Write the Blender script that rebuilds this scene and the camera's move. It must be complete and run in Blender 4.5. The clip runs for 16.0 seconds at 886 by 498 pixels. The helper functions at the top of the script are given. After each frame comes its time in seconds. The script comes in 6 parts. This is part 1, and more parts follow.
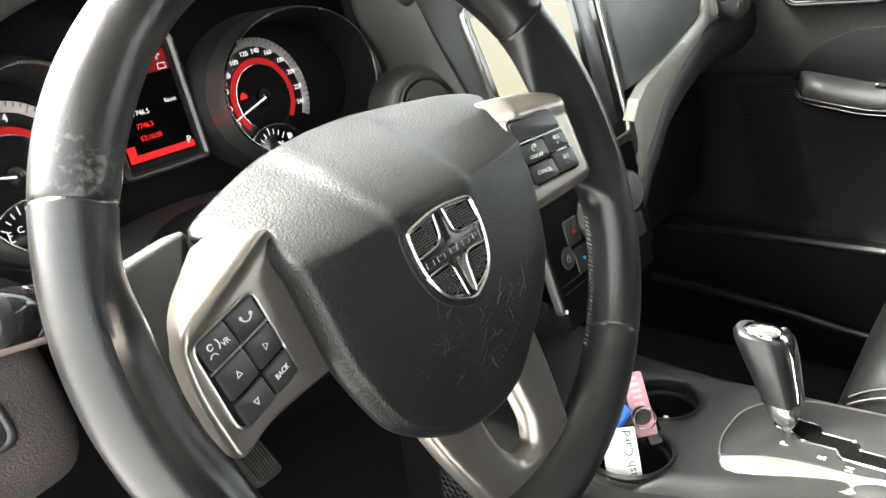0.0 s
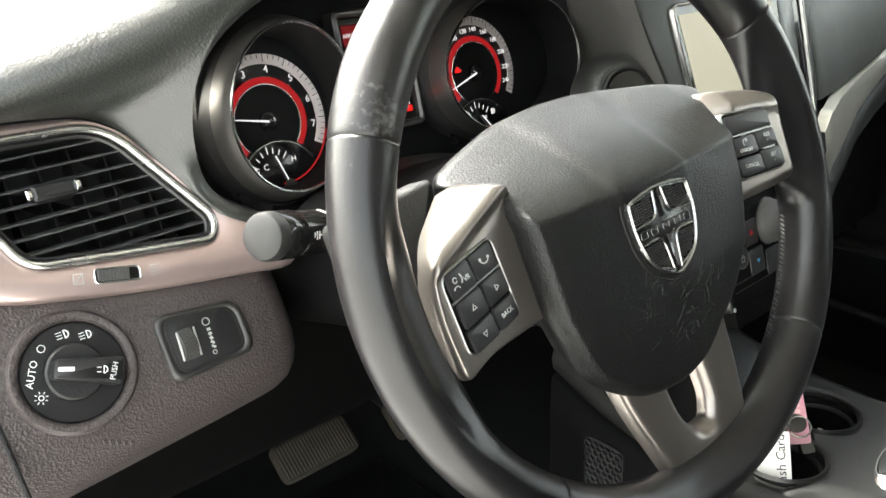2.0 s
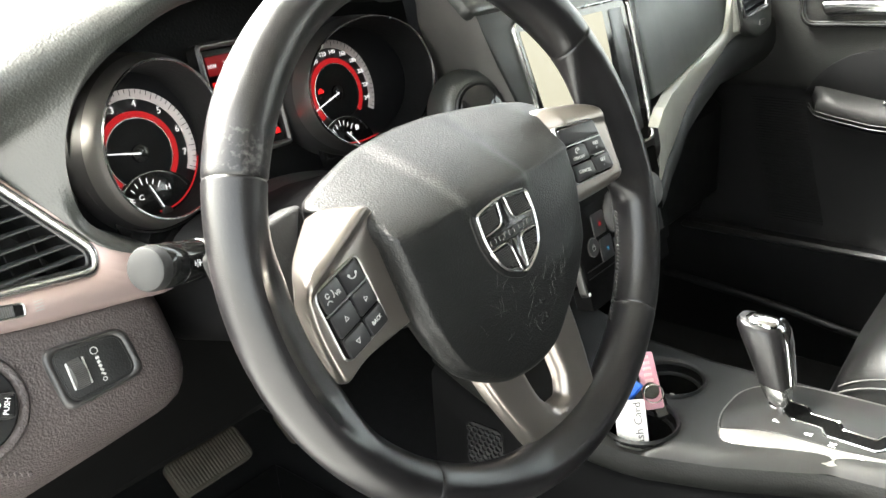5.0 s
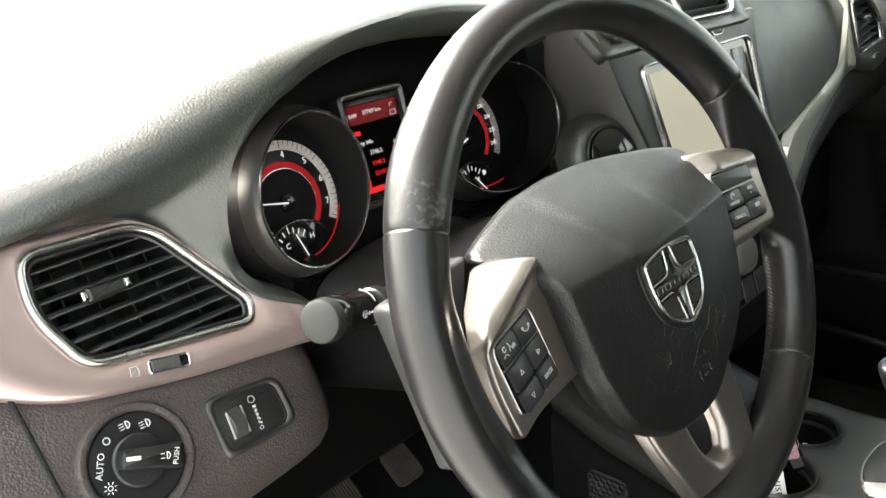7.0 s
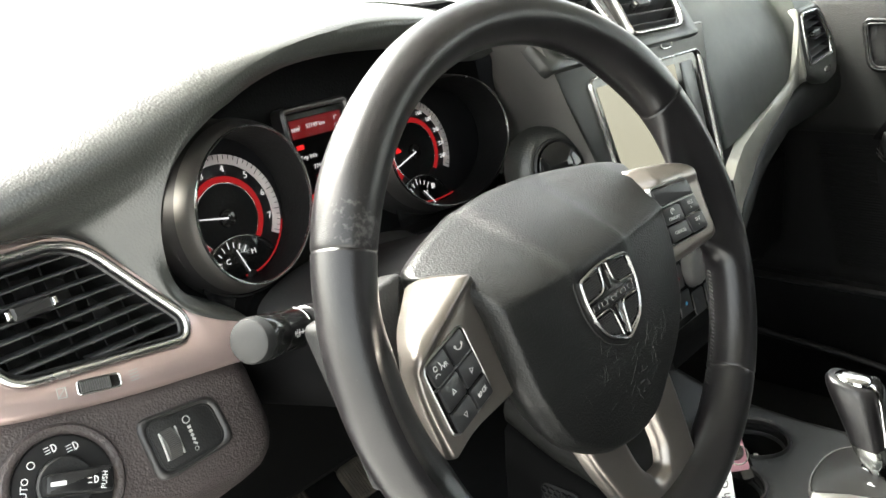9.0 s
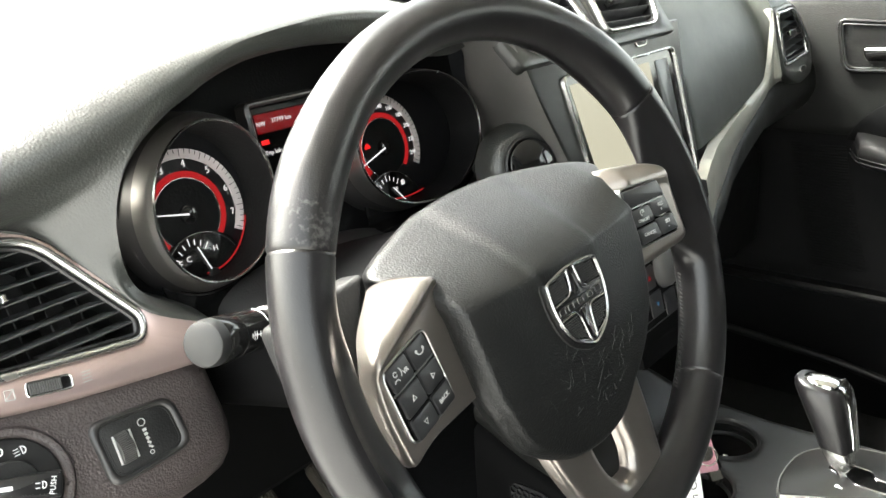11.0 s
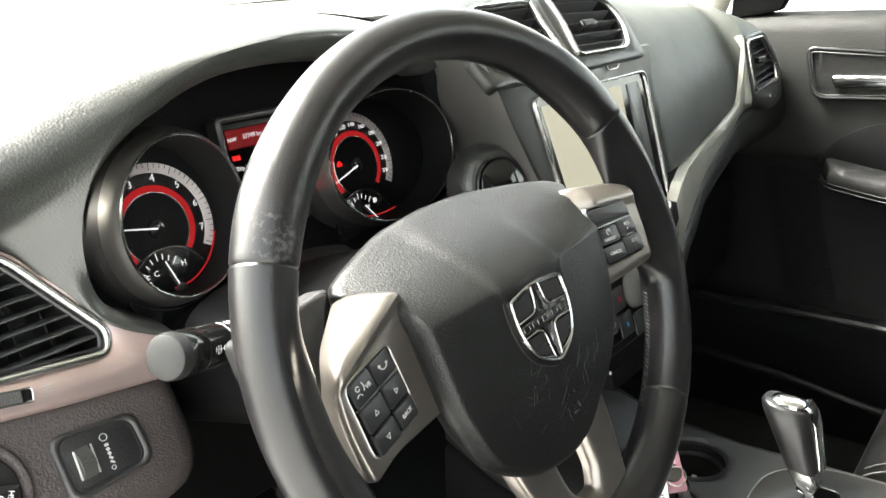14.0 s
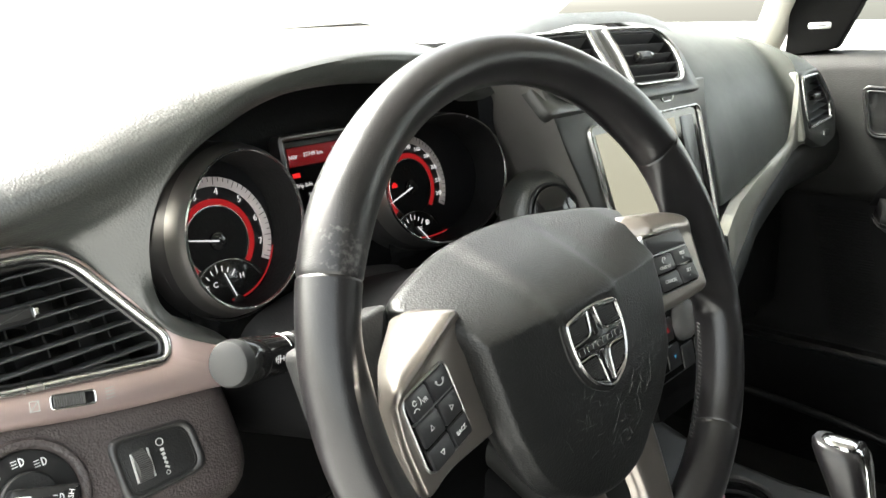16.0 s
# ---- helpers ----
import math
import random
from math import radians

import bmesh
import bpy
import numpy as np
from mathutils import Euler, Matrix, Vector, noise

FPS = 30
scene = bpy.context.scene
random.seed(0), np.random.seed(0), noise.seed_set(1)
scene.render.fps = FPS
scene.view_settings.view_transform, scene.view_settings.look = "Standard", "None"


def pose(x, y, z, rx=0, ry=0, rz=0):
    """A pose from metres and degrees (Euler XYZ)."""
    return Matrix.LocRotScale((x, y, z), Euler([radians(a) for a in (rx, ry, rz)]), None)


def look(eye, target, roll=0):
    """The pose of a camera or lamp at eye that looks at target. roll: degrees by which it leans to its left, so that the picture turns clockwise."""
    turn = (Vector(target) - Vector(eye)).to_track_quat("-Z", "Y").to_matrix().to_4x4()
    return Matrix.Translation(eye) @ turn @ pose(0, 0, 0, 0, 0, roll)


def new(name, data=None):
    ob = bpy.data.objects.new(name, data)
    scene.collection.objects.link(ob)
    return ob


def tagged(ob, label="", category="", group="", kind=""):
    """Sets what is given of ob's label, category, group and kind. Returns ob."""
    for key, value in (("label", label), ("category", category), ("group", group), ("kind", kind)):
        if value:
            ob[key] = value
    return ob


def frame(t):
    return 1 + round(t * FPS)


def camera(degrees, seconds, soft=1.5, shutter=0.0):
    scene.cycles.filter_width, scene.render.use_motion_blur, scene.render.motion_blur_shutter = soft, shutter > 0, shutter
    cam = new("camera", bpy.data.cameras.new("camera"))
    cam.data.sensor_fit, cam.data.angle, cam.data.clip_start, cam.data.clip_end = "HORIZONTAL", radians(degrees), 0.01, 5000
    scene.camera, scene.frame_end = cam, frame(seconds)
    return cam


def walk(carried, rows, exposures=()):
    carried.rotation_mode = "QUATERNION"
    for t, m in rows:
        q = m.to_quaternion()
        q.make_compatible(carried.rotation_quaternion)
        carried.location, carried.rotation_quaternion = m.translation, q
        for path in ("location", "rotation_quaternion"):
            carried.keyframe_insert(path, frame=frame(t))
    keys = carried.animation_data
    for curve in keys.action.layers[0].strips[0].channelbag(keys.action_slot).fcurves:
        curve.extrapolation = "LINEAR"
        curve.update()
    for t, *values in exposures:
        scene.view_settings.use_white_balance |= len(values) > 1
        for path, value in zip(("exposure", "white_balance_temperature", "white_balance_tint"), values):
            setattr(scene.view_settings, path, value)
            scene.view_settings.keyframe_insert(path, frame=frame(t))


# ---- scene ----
cam = camera(56.7, 16.0)
PATH = [
    (0, (-0.318, -0.282, 0.807), (1.118, 0.901, 0.071), -6.4),
    (0.5, (-0.329, -0.28, 0.803), (1.033, 0.962, 0.027), -5.5),
    (1, (-0.371, -0.277, 0.82), (1.01, 0.936, 0.03), -5.6),
    (1.5, (-0.408, -0.268, 0.823), (0.946, 0.969, 0.024), -3.2),
    (2, (-0.389, -0.278, 0.812), (0.832, 1.127, 0.08), -2.8),
    (2.5, (-0.4, -0.271, 0.831), (0.887, 1.032, 0.028), -1.1),
    (3, (-0.41, -0.282, 0.831), (0.981, 0.912, 0.032), -1.5),
    (5.5, (-0.415, -0.32, 0.847), (0.999, 0.883, 0.103), -4.2),
    (6, (-0.417, -0.308, 0.85), (0.998, 0.905, 0.124), -4.9),
    (6.5, (-0.426, -0.272, 0.848), (0.935, 1.003, 0.127), -7.5),
    (7, (-0.448, -0.267, 0.854), (0.886, 1.067, 0.188), -5.7),
    (7.5, (-0.443, -0.278, 0.853), (0.9, 1.064, 0.224), -5.2),
    (8, (-0.44, -0.283, 0.856), (0.916, 1.047, 0.229), -5.2),
    (8.5, (-0.429, -0.284, 0.857), (0.941, 1.027, 0.223), -5.4),
    (9, (-0.427, -0.279, 0.855), (0.959, 1.007, 0.202), -5.2),
    (9.5, (-0.421, -0.274, 0.855), (0.983, 0.98, 0.181), -4.6),
    (10, (-0.416, -0.272, 0.855), (0.997, 0.967, 0.17), -4.3),
    (12.5, (-0.408, -0.286, 0.851), (1.011, 0.966, 0.202), -3.7),
    (13, (-0.408, -0.284, 0.849), (1.03, 0.946, 0.201), -3.1),
    (13.5, (-0.404, -0.286, 0.851), (1.049, 0.927, 0.205), -3.3),
    (14, (-0.408, -0.286, 0.852), (1.052, 0.929, 0.226), -3.0),
    (14.5, (-0.415, -0.284, 0.851), (1.039, 0.95, 0.252), -2.6),
    (15, (-0.419, -0.283, 0.85), (1.03, 0.966, 0.267), -2.3),
    (15.5, (-0.417, -0.277, 0.845), (1.021, 0.989, 0.272), -1.9),
    (16, (-0.423, -0.281, 0.849), (0.996, 1.014, 0.294), -1.6),
]
walk(cam, [(t, look(eye, target, roll)) for t, eye, target, roll in PATH], [(0.0, 4.28), (1.0, 4.06), (2.0, 3.84), (3.0, 4.01), (5.5, 4.26), (6.0, 4.18), (7.0, 3.62), (7.5, 3.52), (8.5, 3.64), (10.0, 3.86), (12.5, 3.93), (14.5, 3.80), (16.0, 3.68)])

# ---- world, sun, exposure ----
world = bpy.data.worlds.new("overcast_sky")
scene.world = world
world.use_nodes = True
wn = world.node_tree.nodes
sky = wn.new("ShaderNodeTexSky")
sky.sky_type = "NISHITA"
sky.sun_disc = False
sky.sun_elevation, sky.sun_rotation = radians(48), radians(-25)
sky.air_density, sky.dust_density = 1.0, 4.0
bw = wn.new("ShaderNodeRGBToBW")
mixs = wn.new("ShaderNodeMixRGB")
mixs.inputs[0].default_value = 0.75
world.node_tree.links.new(sky.outputs[0], bw.inputs[0])
world.node_tree.links.new(sky.outputs[0], mixs.inputs[1])
world.node_tree.links.new(bw.outputs[0], mixs.inputs[2])
tint = wn.new("ShaderNodeMixRGB")
tint.blend_type = "MULTIPLY"
tint.inputs[0].default_value = 1.0
tint.inputs[2].default_value = (1.0, 1.0, 0.90, 1)
world.node_tree.links.new(mixs.outputs[0], tint.inputs[1])
world.node_tree.links.new(tint.outputs[0], wn["Background"].inputs[0])
wn["Background"].inputs[1].default_value = 0.15
sun = new("sun", bpy.data.lights.new("sun", "SUN"))
sun.data.energy, sun.data.angle, sun.data.color = 2.0, radians(25), (1.0, 0.98, 0.91)
sun.matrix_basis = look((-1.5, 3.2, 5.0), (0, 0, 0))

# ---- materials ----
def mat(name, base, rough=0.5, metal=0.0, grain=0.0, depth=0.0, vary=0.12, blotch=9.0, spec=0.5, cell=True, rvary=0.025, stretch=None):
    m = bpy.data.materials.new(name)
    m.use_nodes = True
    nt = m.node_tree
    b = nt.nodes["Principled BSDF"]
    b.inputs["Base Color"].default_value = (*base, 1)
    b.inputs["Roughness"].default_value = rough
    b.inputs["Metallic"].default_value = metal
    b.inputs["Specular IOR Level"].default_value = spec
    tc = nt.nodes.new("ShaderNodeTexCoord")
    src = tc.outputs["Object"]
    if stretch:
        mp = nt.nodes.new("ShaderNodeMapping")
        mp.inputs["Scale"].default_value = stretch
        nt.links.new(src, mp.inputs[0])
        src = mp.outputs[0]
    if vary > 0:
        n1 = nt.nodes.new("ShaderNodeTexNoise")
        n1.inputs["Scale"].default_value = blotch
        n1.inputs["Detail"].default_value = 8
        nt.links.new(src, n1.inputs["Vector"])
        r1 = nt.nodes.new("ShaderNodeMapRange")
        r1.inputs[1].default_value, r1.inputs[2].default_value = 0.3, 0.7
        r1.inputs[3].default_value, r1.inputs[4].default_value = 1 - vary, 1 + vary
        nt.links.new(n1.outputs[0], r1.inputs[0])
        mx = nt.nodes.new("ShaderNodeMixRGB")
        mx.blend_type = "MULTIPLY"
        mx.inputs[0].default_value = 1
        mx.inputs[1].default_value = (*base, 1)
        nt.links.new(r1.outputs[0], mx.inputs[2])
        nt.links.new(mx.outputs[0], b.inputs["Base Color"])
        n2 = nt.nodes.new("ShaderNodeTexNoise")
        n2.inputs["Scale"].default_value = blotch * 6
        n2.inputs["Detail"].default_value = 2
        nt.links.new(src, n2.inputs["Vector"])
        r2 = nt.nodes.new("ShaderNodeMapRange")
        r2.inputs[1].default_value, r2.inputs[2].default_value = 0.3, 0.7
        r2.inputs[3].default_value, r2.inputs[4].default_value = max(rough - rvary, 0.02), min(rough + rvary, 1)
        nt.links.new(n2.outputs[0], r2.inputs[0])
        nt.links.new(r2.outputs[0], b.inputs["Roughness"])
    if grain > 0:
        if cell:
            v = nt.nodes.new("ShaderNodeTexVoronoi")
            v.feature = "SMOOTH_F1"
        else:
            v = nt.nodes.new("ShaderNodeTexNoise")
            v.inputs["Detail"].default_value = 4
        v.inputs["Scale"].default_value = grain
        nt.links.new(src, v.inputs["Vector"])
        bp = nt.nodes.new("ShaderNodeBump")
        bp.inputs["Strength"].default_value = 0.6
        bp.inputs["Distance"].default_value = depth
        nt.links.new(v.outputs[0], bp.inputs["Height"])
        nt.links.new(bp.outputs[0], b.inputs["Normal"])
    return m


def glow(name, colour, strength):
    m = bpy.data.materials.new(name)
    m.use_nodes = True
    b = m.node_tree.nodes["Principled BSDF"]
    b.inputs["Base Color"].default_value = (0.004, 0.004, 0.004, 1)
    b.inputs["Emission Color"].default_value = (*colour, 1)
    b.inputs["Emission Strength"].default_value = strength
    b.inputs["Roughness"].default_value = 0.3
    b.inputs["Specular IOR Level"].default_value = 0.06
    return m


PAD = mat("soft_dash_skin", (0.027, 0.0287, 0.0262), 0.36, grain=620, depth=0.0004, vary=0.12, spec=0.75)
# Flank is the dash skin again, lightened for the light that falls on it.
LITFLANK = mat("lightened_flank_skin", (0.090, 0.086, 0.081), 0.42, grain=620, depth=0.0005, vary=0.12, spec=0.65)
SMOOTHPAD = mat("smooth_dash_skin", (0.029, 0.032, 0.0275), 0.50, grain=900, depth=0.0002, vary=0.10, spec=0.40)
CONSOLE = mat("satin_console_plastic", (0.0095, 0.0095, 0.009), 0.40, vary=0.10, spec=0.36, rvary=0.01)
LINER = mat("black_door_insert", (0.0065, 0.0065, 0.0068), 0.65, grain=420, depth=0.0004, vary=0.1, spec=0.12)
LOWER = mat("grained_lower_plastic", (0.053, 0.0440, 0.0435), 0.42, grain=640, depth=0.0011, vary=0.14)
DARK = mat("dark_moulded_plastic", (0.0085, 0.0085, 0.0088), 0.5, grain=700, depth=0.0003)
SMOOTHDARK = mat("satin_dark_plastic", (0.010, 0.010, 0.0105), 0.36)
STACK = mat("satin_grey_plastic", (0.020, 0.0205, 0.0192), 0.38, vary=0.06)
BRONZE = mat("bronze_satin_paint", (0.49, 0.382, 0.362), 0.33, metal=0.75, vary=0.04, blotch=14, rvary=0.02)
SILVER = mat("brushed_silver_paint", (0.225, 0.203, 0.186), 0.29, metal=0.85, vary=0.04, blotch=12, rvary=0.015)
CHAMP = mat("champagne_trim_paint", (0.355, 0.352, 0.312), 0.40, metal=0.5, vary=0.04, rvary=0.02)
CHROME = mat("chrome", (0.75, 0.75, 0.74), 0.12, metal=1.0, vary=0.04, rvary=0.05)
SATCHROME = mat("satin_chrome", (0.55, 0.55, 0.54), 0.25, metal=1.0, vary=0.05)
LEATHER = mat("worn_black_leather", (0.0075, 0.0070, 0.0076), 0.31, vary=0.30, blotch=38, rvary=0.02, spec=0.45, grain=1300, depth=0.00012)
ARMREST = mat("armrest_leather", (0.006, 0.006, 0.0059), 0.5, vary=0.15, spec=0.16)
COLLAR = mat("satin_dial_collar", (0.085, 0.080, 0.079), 0.34, metal=0.6, vary=0.06, blotch=30)
COVER = mat("airbag_cover_skin", (0.0060, 0.0062, 0.0062), 0.42, grain=850, depth=0.0005, vary=0.15, spec=0.30)
GLOSS = mat("gloss_black", (0.008, 0.008, 0.008), 0.10, vary=0.05)
BUTTON = mat("button_rubber", (0.017, 0.017, 0.018), 0.42, vary=0.1)
PRINT = mat("white_print", (0.75, 0.75, 0.75), 0.5, vary=0.03)
SLAT = mat("vent_slat_plastic", (0.055, 0.055, 0.056), 0.30, vary=0.05)
GREYPRINT = mat("grey_print", (0.42, 0.42, 0.41), 0.5, vary=0.03)
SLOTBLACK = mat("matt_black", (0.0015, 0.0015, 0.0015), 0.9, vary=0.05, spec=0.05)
PALETHREAD = mat("pale_thread", (0.085, 0.085, 0.082), 0.7, vary=0.2, blotch=300)
STITCH = mat("grey_thread", (0.012, 0.012, 0.012), 0.8, vary=0.2, blotch=300)
FACE = mat("dial_face_black", (0.006, 0.006, 0.007), 0.35, vary=0.1)
DIALRING = mat("grey_dial_ring", (0.55, 0.50, 0.50), 0.5, vary=0.06)
REDGLOW = glow("red_backlight", (1.0, 0.03, 0.035), 0.029)
REDBRIGHT = glow("red_display", (1.0, 0.02, 0.02), 0.07)
WHITEGLOW = glow("white_backlight", (1.0, 0.97, 0.95), 0.06)
SCREEN = glow("pale_screen", (0.78, 0.74, 0.55), 0.055)
CARPET = mat("black_carpet", (0.0075, 0.0075, 0.008), 0.95, grain=500, depth=0.002, vary=0.3, blotch=60, cell=False)
SEATL = mat("grey_black_seat_leather", (0.0045, 0.0046, 0.0046), 0.36, vary=0.12, spec=0.20, rvary=0.01)
RUBBER = mat("worn_pedal_rubber", (0.052, 0.044, 0.034), 0.6, grain=300, depth=0.0005, vary=0.35, blotch=40)
HEADLINER = mat("beige_headliner", (0.48, 0.46, 0.41), 0.9, grain=900, depth=0.0004, vary=0.05)
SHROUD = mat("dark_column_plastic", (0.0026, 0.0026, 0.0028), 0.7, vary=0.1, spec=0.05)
DIMCHROME = mat("dim_chrome", (0.26, 0.26, 0.255), 0.30, metal=1.0, vary=0.08)
# Smooth dash skin again, darkened for the shade on the downward-facing roll.
SHADEDROLL = mat("shaded_roll_skin", (0.0135, 0.0140, 0.0130), 0.55, grain=900, depth=0.0002, vary=0.10, spec=0.25)
RUBBERGREY = mat("matt_grey_knob", (0.060, 0.060, 0.060), 0.6, vary=0.06)
CAPGREY = mat("matt_cap_plastic", (0.009, 0.009, 0.0092), 0.5, vary=0.1, spec=0.4)
DOORP = mat("door_panel_skin", (0.0095, 0.0097, 0.0092), 0.58, grain=500, depth=0.0005, vary=0.08, spec=0.16)
CARD = mat("white_card", (0.80, 0.80, 0.78), 0.45, vary=0.04)
INK = mat("black_ink", (0.02, 0.02, 0.02), 0.5, vary=0.05)
PINK = mat("pink_plastic", (0.62, 0.30, 0.36), 0.45, vary=0.08, blotch=60)
BLUE = mat("blue_plastic", (0.02, 0.13, 0.62), 0.35, vary=0.08)
SNOW = mat("pale_ground", (0.34, 0.34, 0.335), 0.8, vary=0.06, blotch=0.8, grain=4, depth=0.03, cell=False)
TAN = mat("tan_stone", (0.45, 0.36, 0.26), 0.8, vary=0.2, blotch=3)

glass = bpy.data.materials.new("window_glass")
glass.use_nodes = True
gb = glass.node_tree.nodes["Principled BSDF"]
gb.inputs["Base Color"].default_value = (0.97, 0.99, 0.98, 1)
gb.inputs["Transmission Weight"].default_value = 1.0
gb.inputs["Roughness"].default_value = 0.0
gb.inputs["IOR"].default_value = 1.02
GLASS = glass


def worn_leather():
    """The rim's leather, rubbed pale round the upper left seam."""
    m = LEATHER.copy()
    m.name = "rubbed_rim_leather"
    nt = m.node_tree
    b = nt.nodes["Principled BSDF"]
    tc = nt.nodes.new("ShaderNodeTexCoord")
    dist = nt.nodes.new("ShaderNodeVectorMath")
    dist.operation = "DISTANCE"
    dist.inputs[1].default_value = (-0.150, 0.096, 0.016)
    nt.links.new(tc.outputs["Object"], dist.inputs[0])
    fall = nt.nodes.new("ShaderNodeMapRange")
    fall.inputs[1].default_value, fall.inputs[2].default_value = 0.030, 0.004
    nt.links.new(dist.outputs["Value"], fall.inputs[0])
    nz = nt.nodes.new("ShaderNodeTexNoise")
    nz.inputs["Scale"].default_value, nz.inputs["Detail"].default_value = 320, 10
    nt.links.new(tc.outputs["Object"], nz.inputs["Vector"])
    add = nt.nodes.new("ShaderNodeMath")
    add.operation = "MULTIPLY_ADD"
    add.inputs[1].default_value, add.inputs[2].default_value = 0.33, -0.25
    nt.links.new(fall.outputs[0], add.inputs[0])
    tot = nt.nodes.new("ShaderNodeMath")
    nt.links.new(add.outputs[0], tot.inputs[0])
    nt.links.new(nz.outputs[0], tot.inputs[1])
    cut = nt.nodes.new("ShaderNodeMapRange")
    cut.inputs[1].default_value, cut.inputs[2].default_value = 0.50, 0.68
    nt.links.new(tot.outputs[0], cut.inputs[0])
    mx = nt.nodes.new("ShaderNodeMixRGB")
    old = b.inputs["Base Color"].links[0].from_socket
    nt.links.new(cut.outputs[0], mx.inputs[0])
    nt.links.new(old, mx.inputs[1])
    mx.inputs[2].default_value = (0.055, 0.052, 0.051, 1)
    nt.links.new(mx.outputs[0], b.inputs["Base Color"])
    return m


RIMLEATHER = worn_leather()


# ---- mesh helpers ----
def V(*a):
    return Vector(a)


def axes(o, xa, ya):
    """A pose with its origin at o, x along xa, y along ya and z out of both."""
    xa = Vector(xa).normalized()
    za = xa.cross(Vector(ya)).normalized()
    ya = za.cross(xa)
    m = Matrix((xa, ya, za)).transposed().to_4x4()
    m.translation = o
    return m


def leaning(o, degrees, turn=0.0):
    """A panel's pose: x to the car's right, y up the panel, z out of it towards the seats."""
    return pose(*o) @ pose(0, 0, 0, 0, 0, turn) @ pose(0, 0, 0, 90 - degrees, 0, 0)


def thing(name, m, label, category, group="", kind=""):
    ob = new(name)
    ob.empty_display_size = 0.02
    ob.matrix_basis = m
    return tagged(ob, label, category, group, kind)


def finish(bm, angle=38):
    bmesh.ops.remove_doubles(bm, verts=bm.verts, dist=1e-6)
    bmesh.ops.recalc_face_normals(bm, faces=bm.faces)
    lim = radians(angle)
    for f in bm.faces:
        f.smooth = True
    for e in bm.edges:
        if len(e.link_faces) == 2 and e.calc_face_angle(0) > lim:
            e.smooth = False


def part(name, bm, material, parent=None, label="", kind="", angle=38):
    finish(bm, angle)
    me = bpy.data.meshes.new(name)
    bm.to_mesh(me)
    bm.free()
    me.materials.append(material)
    ob = new(name, me)
    if parent:
        ob.parent = parent
    return tagged(ob, label, "", "", kind)


def solo(name, bm, material, label, category, kind="", group="", angle=38):
    return tagged(part(name, bm, material, None, label, kind, angle), label, category, group, kind)


def join(*bms):
    out = bmesh.new()
    for b in bms:
        me = bpy.data.meshes.new("tmp")
        b.to_mesh(me)
        b.free()
        out.from_mesh(me)
        bpy.data.meshes.remove(me)
    return out


def moved(bm, m):
    bm.transform(m)
    return bm


def loft(rings, closed=True, cap0=False, cap1=False, around=False):
    bm = bmesh.new()
    vs = [[bm.verts.new(p) for p in r] for r in rings]
    n = len(vs[0])
    pairs = list(zip(vs, vs[1:])) + ([(vs[-1], vs[0])] if around else [])
    for a, b in pairs:
        for i in range(n if closed else n - 1):
            j = (i + 1) % n
            bm.faces.new((a[i], a[j], b[j], b[i]))
    if cap0:
        bm.faces.new(vs[0][::-1])
    if cap1:
        bm.faces.new(vs[-1])
    return bm


def rounded(pts, r, seg=4):
    """A closed outline with its corners rounded; r is one radius or one for each corner."""
    out, n = [], len(pts)
    rs = r if isinstance(r, (list, tuple)) else [r] * n
    for i in range(n):
        p, a, b = Vector(pts[i]), Vector(pts[i - 1]), Vector(pts[(i + 1) % n])
        da, db = (a - p), (b - p)
        k = min(rs[i], da.length * 0.48, db.length * 0.48)
        p0, p1 = p + da.normalized() * k, p + db.normalized() * k
        for s in range(seg + 1):
            t = s / seg
            out.append(p0 * (1 - t) ** 2 + p * 2 * t * (1 - t) + p1 * t * t)
    area = sum(out[i - 1].x * out[i].y - out[i].x * out[i - 1].y for i in range(len(out)))
    return out if area > 0 else out[::-1]


def inset(pts, d):
    out, n = [], len(pts)
    for i in range(n):
        a, p, b = pts[i - 1], pts[i], pts[(i + 1) % n]
        e0, e1 = (p - a), (b - p)
        e0 = e0.normalized() if e0.length > 1e-9 else e1.normalized()
        e1 = e1.normalized() if e1.length > 1e-9 else e0
        nm = Vector((-e0.y - e1.y, e0.x + e1.x))
        nm = nm.normalized() if nm.length > 1e-6 else Vector((-e0.y, e0.x))
        c = max(0.5, nm.dot(Vector((-e0.y, e0.x))))
        out.append(p + nm * (d / c))
    return out


def at_z(pts, z):
    return [Vector((p[0], p[1], z)) for p in pts]


def prism(pts, z0, z1, bev=0.001):
    rings = [at_z(pts, z0), at_z(pts, z1 - bev)]
    if bev > 0:
        for k in (0.5, 1.0):
            rings.append(at_z(inset(pts, bev * (1 - math.cos(k * math.pi / 2))), z1 - bev + bev * math.sin(k * math.pi / 2)))
    return loft(rings, cap0=True, cap1=True)


def rim_frame(pts, w, z0, z1, bev=0.0008):
    """A flat frame of width w that follows an outline, with rounded edges."""
    o, i = pts, inset(pts, w)
    rings = [at_z(o, z0), at_z(o, z1 - bev), at_z(inset(o, bev), z1), at_z(inset(o, w - bev), z1), at_z(i, z1 - bev), at_z(i, z0)]
    return loft(rings, around=True)


def plate_with_hole(outer, inner, z0, z1, bev=0.001):
    rings = [at_z(outer, z0), at_z(outer, z1 - bev), at_z(inset(outer, bev), z1), at_z(inset(inner, -bev), z1), at_z(inner, z1 - bev), at_z(inner, z0)]
    return loft(rings, around=True)


def rect(x0, x1, y0, y1, r=0.002, seg=4):
    return rounded([(x0, y0), (x1, y0), (x1, y1), (x0, y1)], r, seg)


